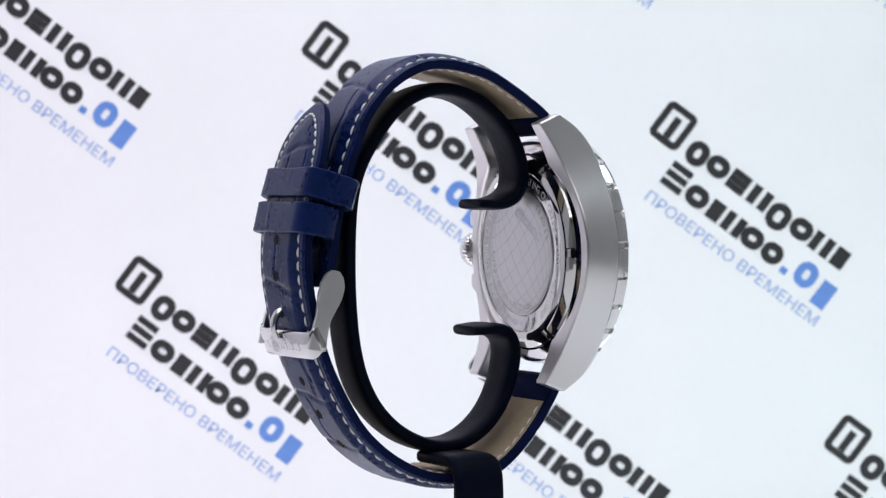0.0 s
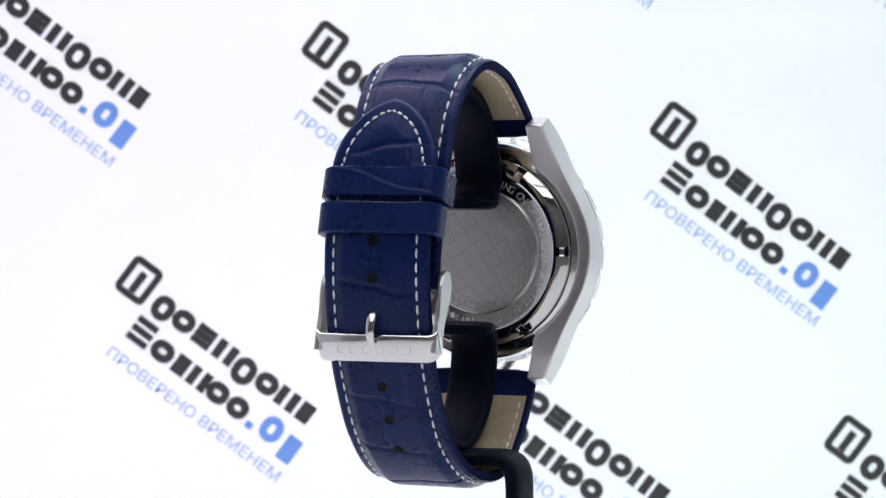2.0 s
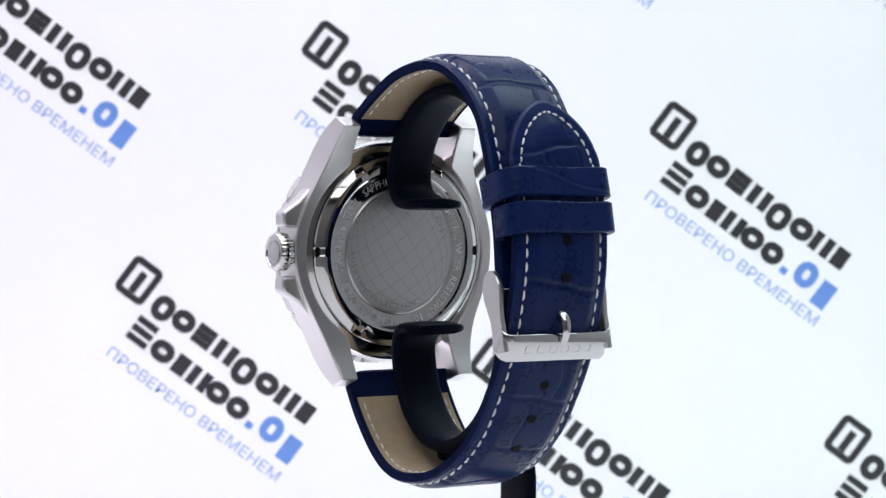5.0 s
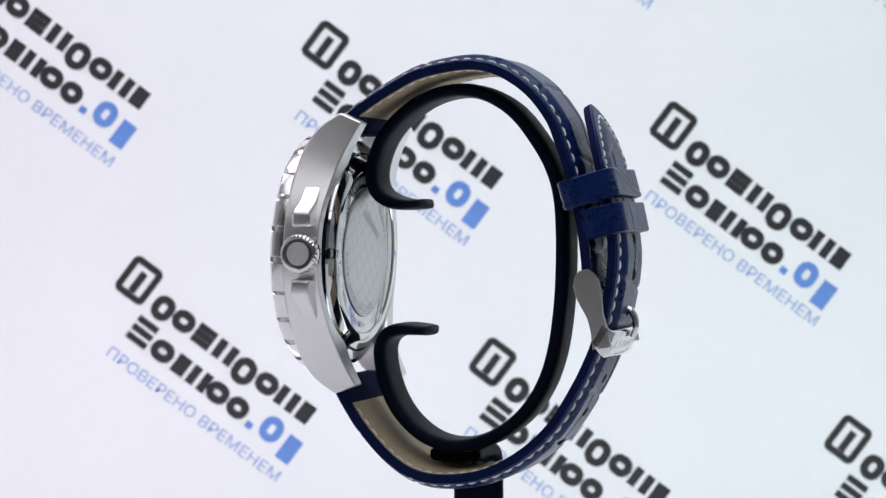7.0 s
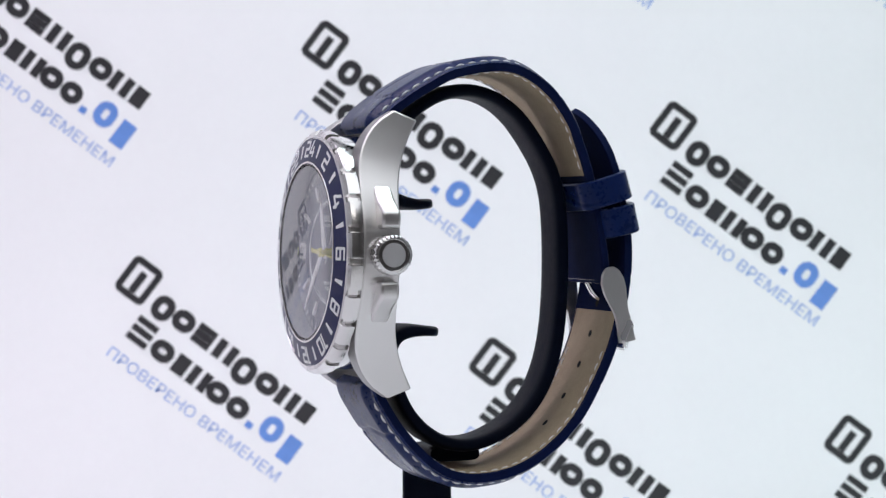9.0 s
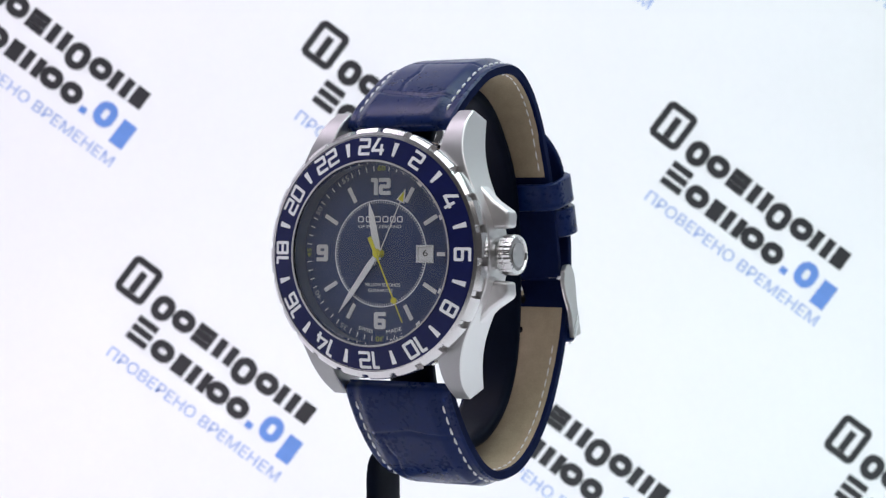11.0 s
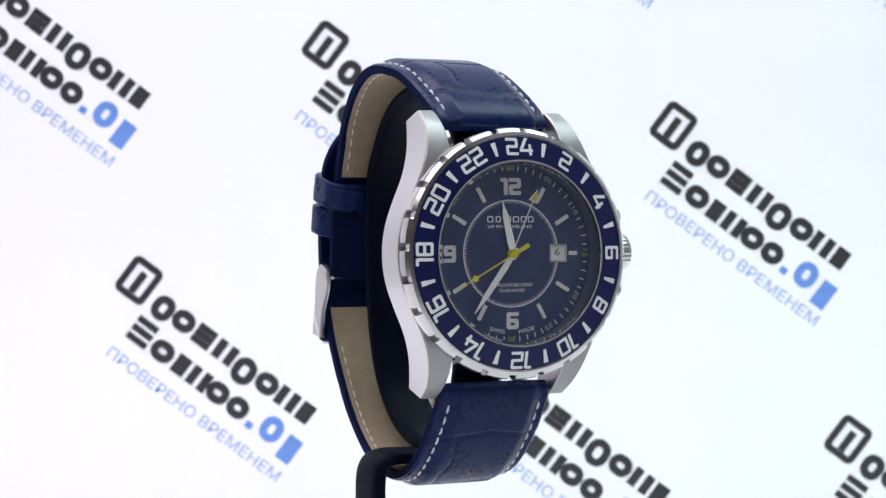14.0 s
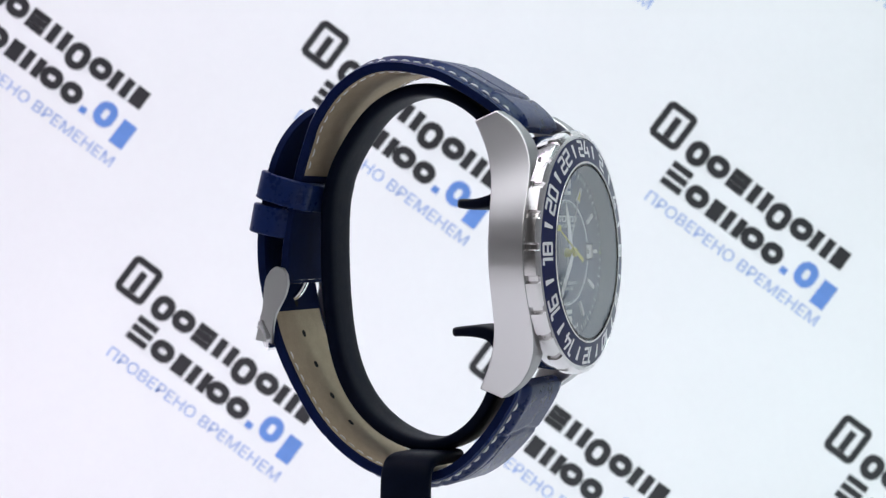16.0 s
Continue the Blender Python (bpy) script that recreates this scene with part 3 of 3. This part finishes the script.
def strap_mesh(name, path, half, label, seed, tip=0.0, thin_end=False, lining_from=7.0, bare=0.0):
    """A padded leather strap swept along its outer line; half(s): half its breadth; tip: length of the arched end."""
    rows = curve(path, 0.36)
    total = rows[-1, 4]
    S0 = rows[:, 4]
    NY, NZ = -rows[:, 3], rows[:, 2]
    sign = np.sign(np.median(NY * rows[:, 0] + NZ * rows[:, 1]))
    NY, NZ = NY * sign, NZ * sign

    def thin(s):
        if tip:
            return 0.55 * smoothstep(total - tip - 18, total - tip - 6, s)
        return 0.7 * smoothstep(total - 20, total - 8, s)

    def height(s, x, creased=True):
        """The top surface over the outer line."""
        s, x = np.asarray(s, float), np.asarray(x, float)
        full = half(s)
        d = full - np.abs(x)
        if tip:
            q = np.clip((s - (total - tip)) / tip, 0, 1)
            d = np.minimum(d, full * (1 - np.sqrt(q ** 1.7 + np.abs(x / full) ** 1.6)) * 1.0 + 4.0 * (q <= 0))
        pad = smoothstep(1.5, 4.6, d)
        h = -1.15 * (1 - pad) * (1 - thin(s)) - 0.75 * thin(s)
        if creased:
            h = h - 0.32 * croc(s, x, seed) * (0.3 + 0.7 * pad)
        h = h - 0.35 * (1 - smoothstep(0.0, 0.6, d))
        return h - 1.3 * (1 - smoothstep(0.0, 1.5, s))

    def below(s):
        return -3.1 + 0.7 * thin(s)

    nx = 88
    uu = np.sin(np.linspace(-1, 1, nx + 1) * math.pi / 2 * 0.9) / math.sin(math.pi / 2 * 0.9)
    W = half(S0)
    if tip:
        q = np.clip((S0 - (total - tip)) / tip, 0, 1)
        W = W * np.maximum(1 - q ** 1.7, 0.0004) ** (1 / 1.6)
    S, U = np.meshgrid(S0, uu, indexing="ij")
    X = U * W[:, None]
    bm = bmesh.new()
    grids = []
    for off in (height(S, X), below(S) + 0.12 * (1 - smoothstep(0.0, 0.5, W[:, None] - np.abs(X)))):
        gy, gz = rows[:, 0:1] + NY[:, None] * off, rows[:, 1:2] + NZ[:, None] * off
        grids.append([[bm.verts.new((X[i, j], gy[i, j], gz[i, j])) for j in range(nx + 1)] for i in range(len(rows))])
    a, b = grids
    n = len(rows)
    for i in range(n - 1):
        tan_here = rows[i, 4] > lining_from and rows[i, 4] < total - bare and not (thin_end and rows[i, 4] > total - 21.5)
        for j in range(nx):
            bm.faces.new((a[i][j], a[i + 1][j], a[i + 1][j + 1], a[i][j + 1])).material_index = 0
            f = bm.faces.new((b[i][j], b[i][j + 1], b[i + 1][j + 1], b[i + 1][j]))
            f.material_index = 2 if tan_here and max(abs(X[i, j]), abs(X[i, j + 1])) < W[i] - 0.75 else 1
        for j in (0, nx):
            bm.faces.new((a[i][j], b[i][j], b[i + 1][j], a[i + 1][j])).material_index = 1
    for i in (0, n - 1):
        for j in range(nx):
            bm.faces.new((a[i][j], a[i][j + 1], b[i][j + 1], b[i][j])).material_index = 1
    strap = part(name, bm, [LEATHER, LEATHER_EDGE, LINING], watch, label, 60, OFF, askew=True)

    def at(s, x, off):
        y, z = np.interp(s, S0, rows[:, 0]), np.interp(s, S0, rows[:, 1])
        ny, nz = np.interp(s, S0, NY), np.interp(s, S0, NZ)
        return Vector((x, y + ny * off, z + nz * off))

    def stitches(line, size, inside=False):
        bm = bmesh.new()
        up = -1 if inside else 1
        for s0, x0, s1, x1 in line:
            lv = lambda s, x: float(below(s)) - 0.03 if inside else float(height(s, x, False)) + 0.02
            sm, xm = (s0 + s1) / 2, (x0 + x1) / 2
            p, q, m = at(s0, x0, lv(s0, x0) - up * 0.08), at(s1, x1, lv(s1, x1) - up * 0.08), at(sm, xm, lv(sm, xm) + up * 0.06)
            nrm = (at(s0, x0, 1) - at(s0, x0, 0)).normalized() * up
            side = (q - p).cross(nrm).normalized()
            prev = None
            for c, w in ((p, 0.4), (p.lerp(m, 0.5) + nrm * 0.06, 0.9), (m, 1.0), (q.lerp(m, 0.5) + nrm * 0.06, 0.9), (q, 0.4)):
                ring = [bm.verts.new(c + (side * math.cos(t) + nrm * math.sin(t)) * size * w) for t in (0, 1.05, 2.1, 3.14, 4.2, 5.25)]
                if prev:
                    for k in range(6):
                        bm.faces.new((prev[k], prev[(k + 1) % 6], ring[(k + 1) % 6], ring[k]))
                else:
                    bm.faces.new(ring)
                prev = ring
            bm.faces.new(prev)
        return part("stitching", bm, THREAD, strap, "white thread stitches", 80, OFF, askew=True)
    return strap, at, stitches, height, total, rows


PITCH = 2.55


def build_straps():
    half = lambda s: 11.6 - 1.35 * smoothstep(26, 58, np.asarray(s, float))
    upper = [(-19.4, 22.2), (-19.7, 24.2), (-17.6, 27.0), (-14.4, 29.5), (-9.2, 32.7), (-3.9, 35.4), (1.4, 36.7), (6.7, 37.3), (9.9, 37.1), (14.2, 35.7), (17.4, 33.8), (20.6, 31.1),
             (22.7, 28.5), (24.8, 25.3), (26.4, 21.0), (27.9, 16.8), (28.8, 13.0), (29.7, 9.0), (30.6, 3.0), (31.2, -2.0), (31.5, -6.0)]
    lower = [(-20.2, -23.0), (-20.6, -25.2), (-18.6, -29.0), (-16.6, -32.2), (-13.1, -36.4), (-9.2, -40.1), (-4.9, -42.7), (0.4, -43.9), (4.6, -43.8), (10.1, -42.9), (15.7, -40.5), (20.4, -37.3),
             (24.8, -33.0), (28.4, -27.6), (31.0, -22.9), (32.9, -18.7), (34.3, -14.5), (35.4, -9.8), (36.3, -5.0), (36.6, -0.8), (36.4, 3.2), (35.7, 7.4),
             (34.7, 11.6), (33.7, 16.0), (32.5, 20.2), (30.9, 24.4), (28.9, 28.2)]
    def edge_line(first, last):
        return [(s, sd * (half(s) - 2.0), s + PITCH * 0.72, sd * (half(s) - 2.0)) for s in np.arange(first, last, PITCH) for sd in (-1, 1)]

    strap, at, stitches, height, total, rows = strap_mesh("upper_strap", [(y, z * 0.984) for y, z in upper], half, "short navy leather strap carrying the buckle", 3, thin_end=True)
    stitches(edge_line(5.5, total - 17), 0.24)
    stitches(edge_line(8.5, total - 24), 0.16, True)

    strap, at, stitches, height, total, rows = strap_mesh("lower_strap", lower, half, "long navy leather strap with punched holes and a pointed end", 8, tip=13.0, bare=42.0)
    n, f = 16, float(half(total))
    g = 1 - 1.9 / f
    arch = [(total - 13.0 + 13.0 * (g * math.sin(math.pi * k / n)) ** (2 / 1.7), -math.copysign(f * (g * abs(math.cos(math.pi * k / n))) ** (2 / 1.6), math.cos(math.pi * k / n))) for k in range(n + 1)]
    line = edge_line(5.0, total - 14.5)
    for (s0, x0), (s1, x1) in zip(arch, arch[1:]):
        line += [(s0 + (s1 - s0) * 0.12, x0 + (x1 - x0) * 0.12, s0 + (s1 - s0) * 0.86, x0 + (x1 - x0) * 0.86)]
    stitches(line, 0.24)
    stitches(edge_line(8.5, total - 52), 0.16, True)
    # the strap isn't pierced: black discs on both faces paint each hole's shade
    for z in (-35.2, -29.6, -23.2, -17.0, -10.7, -3.9, 2.6):
        k = int(np.argmin(np.abs(rows[:, 1] - z) + 100 * (rows[:, 0] < 10)))
        s = rows[k, 4]
        c = at(s, 0, float(height(s, 0.0, False)))
        nrm = (at(s, 0, 1) - at(s, 0, 0)).normalized()
        bm = lathe([(0, -0.02), (0.70, -0.02), (0.78, -0.10), (0.95, -0.08), (1.0, 0.3)], 20)
        m = OFF @ Matrix.Translation(c) @ nrm.to_track_quat("-Y", "Z").to_matrix().to_4x4()
        part("hole_shade_disc", bm, RECESS_SHADE, strap, "black disc for the shade in a punched hole", m=m, askew=True)
        inner = OFF @ Matrix.Translation(at(s, 0, -3.12 + 0.7 * float(smoothstep(total - 31, total - 19, s)))) @ nrm.to_track_quat("-Y", "Z").to_matrix().to_4x4()
        part("hole_shade_disc", lathe([(0, -0.0), (0.7, 0.0), (0.7, 0.03), (0, 0.03)], 20), RECESS_SHADE, strap, "black disc for the shade in a punched hole", m=inner, askew=True)


def keeper(y, z, tilt, wy, hz, half_x, label, slanted=False):
    """A leather loop round both straps: wy deep, hz high."""
    bm = bmesh.new()
    n, t = 6, 1.1
    rows = []
    def loop(a, b, r):
        pts = []
        for cx, cy, s in ((a - r, b - r, 0), (-a + r, b - r, 90), (-a + r, -b + r, 180), (a - r, -b + r, 270)):
            for k in range(n + 1):
                q = radians(s + 90 * k / n)
                pts.append((cx + r * math.cos(q), cy + r * math.sin(q)))
        fine = []
        for p, q in zip(pts, pts[1:] + pts[:1]):
            steps = max(1, int(math.hypot(q[0] - p[0], q[1] - p[1]) / 0.45))
            fine += [(p[0] + (q[0] - p[0]) * k / steps, p[1] + (q[1] - p[1]) * k / steps) for k in range(steps)]
        return fine
    def relief(x, yy, lv):
        """Creases of the embossed hide: a slanting furrow with a raised lip, or one raised seam and short cracks."""
        u = x / half_x * (1 if yy > 0 else -0.7)
        if slanted:
            d = (lv - 0.15 - 1.2 * u - 0.1 * math.sin(u * 5)) * hz / 2
            h = 0.13 * math.exp(-((d + 0.3) / 0.3) ** 2) - 0.12 * math.exp(-((d - 0.2) / 0.28) ** 2)
            h += 0.07 * math.exp(-((u + 0.17) * half_x / 0.3) ** 2) * smoothstep(-0.2, 0.2, lv)
            h -= 0.06 * math.exp(-((u - 0.55) * half_x / 0.3) ** 2) * smoothstep(-0.2, 0.2, -lv)
        else:
            h = 0.12 * math.exp(-((u - 0.27 - 0.03 * lv) * half_x / 0.35) ** 2)
            for a in (-0.45, 0.0, 0.4):
                h -= 0.07 * math.exp(-((lv - a) * hz / 0.5) ** 2 - ((u + 0.02 + 0.05 * a) / 0.09) ** 2)
        return h * (1 - smoothstep(0.7, 1.0, abs(lv)))
    o = loop(half_x, wy / 2, 3.4)
    i = [(x * (half_x - t) / half_x, yy * (wy / 2 - t) / (wy / 2)) for x, yy in o]
    levels = [(o, -1, -0.25)] + [(o, -0.92 + 1.84 * k / 18, 0.02) for k in range(19)] + [(o, 1, -0.25), (i, 1, 0), (i, -1, 0)]
    for pts, lv, puff in levels:
        row = []
        for x, yy in pts:
            out = puff + (relief(x, yy, lv) if pts is o else 0.0)
            row.append(bm.verts.new((x * (1 + out / half_x), yy * (1 + out / wy * 2), lv * hz / 2 + 0.12 * math.sin(x * 0.3 + z) * (1 if pts is o else 0))))
        rows.append(row)
    c = len(o)
    for p, q in zip(rows, rows[1:] + rows[:1]):
        for k in range(c):
            bm.faces.new((p[k], p[(k + 1) % c], q[(k + 1) % c], q[k]))
    m = LOOPS @ Matrix.Translation((0, y, z)) @ Matrix.Rotation(radians(tilt), 4, "X")
    return part("keeper_loop", bm, LEATHER, watch, label, 50, m, askew=True)


def build_buckle():
    side = curve([(29.5, -3.0), (30.4, -7.0), (31.5, -10.5), (32.4, -13.5), (33.1, -17.4)], 0.5)
    L = side[-1, 4]
    buckle = tagged(new("buckle"), "polished steel tang buckle")
    buckle.parent = watch
    for sx in (-1, 1):
        bm = bmesh.new()
        rings = []
        for y, z, ty, tz, s in side:
            w = np.interp(s / L, (0, 0.06, 0.18, 0.32, 0.6, 0.8, 1.0), (0.7, 1.7, 2.35, 2.3, 1.45, 1.5, 1.7))
            rings.append([bm.verts.new((sx * (11.7 + ax), y - tz * w * c, z + ty * w * c)) for ax, c in ((-0.55, -1), (-0.25, -1.06), (0.25, -1.06), (0.45, -1), (0.45, 1), (0.25, 1.06), (-0.25, 1.06), (-0.55, 1))])
        for p, q in zip(rings, rings[1:]):
            for k in range(8):
                bm.faces.new((p[k], p[(k + 1) % 8], q[(k + 1) % 8], q[k]))
        bm.faces.new(rings[0])
        bm.faces.new(rings[-1][::-1])
        part("buckle_arm", bm, HAZED, buckle, smooth=50, m=LOOPS, askew=True)
    # the bar in front of the strap, bowed outwards and rounded at its corners
    bm = bmesh.new()
    rings = []
    for k in range(49):
        u = math.sin(math.pi * (k / 48 - 0.5))
        x = 12.2 * u
        e = max(0.0, (abs(x) - 10.1) / 2.1)
        corner = 1 - math.sqrt(max(0.0, 1 - e * e))
        z0, z1 = -19.2 + 2.1 * corner, -14.0 + 0.9 * e ** 3
        y0 = 34.7 + 0.9 * (1 - abs(u) ** 2) - 1.0 * corner
        top, low, h = y0 - 0.35, y0 - 1.75, 0.56
        ring = [(top + h * 0.7, z1 - 0.25), (top, z1), (top - h * 0.7, z1 - 0.25), (top - h, z1 - 0.8), (low - h, z0 + 0.8), (low - h * 0.7, z0 + 0.25),
                (low, z0), (low + h * 0.7, z0 + 0.25), (low + h, z0 + 0.8), (top + h, z1 - 0.8)]
        rings.append([bm.verts.new((x, y, z)) for y, z in ring])
    for p, q in zip(rings, rings[1:]):
        for k in range(10):
            bm.faces.new((p[k], p[(k + 1) % 10], q[(k + 1) % 10], q[k]))
    bm.faces.new(rings[0])
    bm.faces.new(rings[-1][::-1])
    part("buckle_bar", bm, STEEL, buckle, smooth=75, m=LOOPS, askew=True)
    for k in range(6):
        x = 6.6 - 2.6 * k
        m = LOOPS @ Matrix.Translation((x, 34.7 + 0.9 * (1 - (x / 12.2) ** 2) - 0.63, -17.0)) @ Matrix.Rotation(radians(-20), 4, "X")
        part("buckle_emblem", frame_shape(bmesh.new(), 1.7, 1.5, 0.1, 0.3, 0, 0.04, n=2), STEEL, buckle, "faint engraved shape", m=m, sharp=True, askew=True)
    path = curve([(29.8, -6.0), (31.2, -8.2), (33.5, -9.9), (35.8, -10.9), (36.6, -12.3), (36.7, -14.2), (36.0, -15.8)], 0.3)
    bm = bmesh.new()
    rings = []
    for y, z, ty, tz, s in path:
        w = 0.55 + 0.45 * math.sin(math.pi * min(1, 0.1 + s / path[-1, 4] * 0.8))
        rings.append([bm.verts.new((w * math.cos(a), y - tz * w * 0.7 * math.sin(a), z + ty * w * 0.7 * math.sin(a))) for a in np.linspace(0, 2 * math.pi, 13)[:-1]])
    for p, q in zip(rings, rings[1:]):
        for k in range(12):
            bm.faces.new((p[k], p[(k + 1) % 12], q[(k + 1) % 12], q[k]))
    bm.faces.new(rings[0])
    bm.faces.new(rings[-1][::-1])
    part("prong", bm, STEEL, buckle, smooth=70, m=LOOPS, askew=True)
    bm = lathe([(0, -11.2), (0.75, -11.2), (0.75, 11.2), (0, 11.2)], 20)
    part("buckle_pin", bm, STEEL, buckle, m=LOOPS @ Matrix.Translation((0, 29.6, -5.6)) @ Matrix.Rotation(radians(90), 4, "Z"), askew=True)


def strip(path, half, thick, round_=0.8):
    """A flat bar with rounded edges along (x, y, z) points; half(u): half its breadth, across the given side vectors."""
    bm = bmesh.new()
    rings = []
    for c, side, nrm, u in path:
        h, t = half(u), thick(u) / 2
        ring = []
        for k in range(20):
            a = 2 * math.pi * (k + 0.5) / 20
            ca, sa = math.cos(a), math.sin(a)
            px = math.copysign(abs(ca) ** 0.45, ca) * h
            pz = math.copysign(abs(sa) ** 0.6, sa) * t
            ring.append(bm.verts.new(c + side * px + nrm * pz))
        rings.append(ring)
    for p, q in zip(rings, rings[1:]):
        for k in range(20):
            bm.faces.new((p[k], p[(k + 1) % 20], q[(k + 1) % 20], q[k]))
    bm.faces.new(rings[0])
    bm.faces.new(rings[-1][::-1])
    return bm


def build_stand():
    line = curve([(-4.3, 9.3), (-6.4, 8.9), (-9.0, 9.2), (-12.0, 10.0), (-13.9, 11.6), (-14.5, 14.2), (-13.7, 18.4), (-12.0, 22.4), (-8.4, 26.3), (-4.0, 29.4), (0.5, 30.9),
                  (5.2, 31.1), (9.6, 29.7), (14.2, 26.5), (18.0, 21.6), (21.2, 16.3), (22.8, 11.0), (23.3, 5.0), (23.4, -0.4), (23.0, -10.5), (22.1, -17.6),
                  (20.3, -24.0), (17.2, -29.4), (12.8, -33.6), (7.9, -36.2), (3.0, -37.3), (-2.0, -36.4), (-6.6, -33.4), (-10.0, -29.0), (-12.0, -23.5), (-12.7, -19.0), (-12.4, -16.6), (-10.6, -15.1), (-7.6, -14.8), (-5.4, -15.0), (-3.2, -15.2)], 0.6)
    L = line[-1, 4]
    path = [(Vector((-0.5, y * 1.01 - 0.15 + 0.1 * max(0.0, min(1.0, y / 15)), z * 1.01)), Vector((1, 0, 0)), Vector((0, -tz, ty)), s / L) for y, z, ty, tz, s in line]
    def half(u):
        e = min(u, 1 - u) * L
        return 4.9 + 1.7 * (1 - smoothstep(1.5, 11, e)) - 3.0 * (1 - smoothstep(-1.0, 1.6, e))
    def thick(u):
        e = min(u, 1 - u) * L
        return 2.7 - 0.8 * (1 - smoothstep(0.5, 7.0, e))
    part("ring", strip(path, half, thick), RUBBER, stand, "black plastic open ring inside the strap", 60, askew=True)
    pts = [(0.4, -39.5), (-4, -39.5), (-8, -39.45), (-12.3, -39.5), (-14.1, -40.1), (-15.1, -41.7), (-15.45, -44.0), (-15.45, -48), (-15.45, -60), (-15.45, -99.8)]
    line = curve(pts, 0.7)
    path = [(Vector((x - 0.35, 1.6, z)), Vector((0, 1, 0)), Vector((-tz, 0, tx)), s) for x, z, tx, tz, s in line]
    part("post", strip(path, lambda u: 5.1, lambda u: 2.8), RUBBER, stand, "black plastic post bent sideways and down", 60)


build_case()
build_crown()
build_bezel()
SECOND_HAND = build_dial()
build_back()
build_straps()
keeper(29.7, 11.8, 16, 10.9, 5.5, 12.1, "fixed navy leather keeper loop with creases", True)
keeper(32.5, 6.0, 12, 8.5, 5.7, 12.0, "loose navy leather keeper loop")
build_buckle()
build_stand()

# ---- what turns: the watch and its stand once round in under nineteen seconds; the seconds pointer ----
WOBBLE = (-0.39, 0.11, 0.74, 0.55, -0.13, -0.62, -0.27, 0.19, 0.0, -0.35, -0.45, -0.1, 0.3, 0.35, 0.06, -0.3, -0.25, 0.05, 0.15, -0.2, -0.5, -0.2, 0.2,
          0.2, -0.45, -0.97, -0.49, 0.33, 0.44, -0.11, -0.55, 0.06, 0.99)      # degrees, every half second: the turntable's drive runs unevenly


def motions():
    times = [k * 0.5 for k in range(33)]
    rows = []
    for t, w in zip(times, WOBBLE):
        rows.append((t, pose(0, 0, 0, 0, 0, 19.198 * (t - 8.0) - 88.585 + w)))
    walk(watch, rows)
    walk(stand, rows)
    metres = Matrix.Translation(FACE.translation * MM) @ FACE.to_3x3().to_4x4()
    walk(SECOND_HAND, [(t, metres @ Matrix.Translation((0, -26.6 * MM, 0)) @ turn_y(201 + 28.8 * (t - 12.6))) for t in times])


motions()
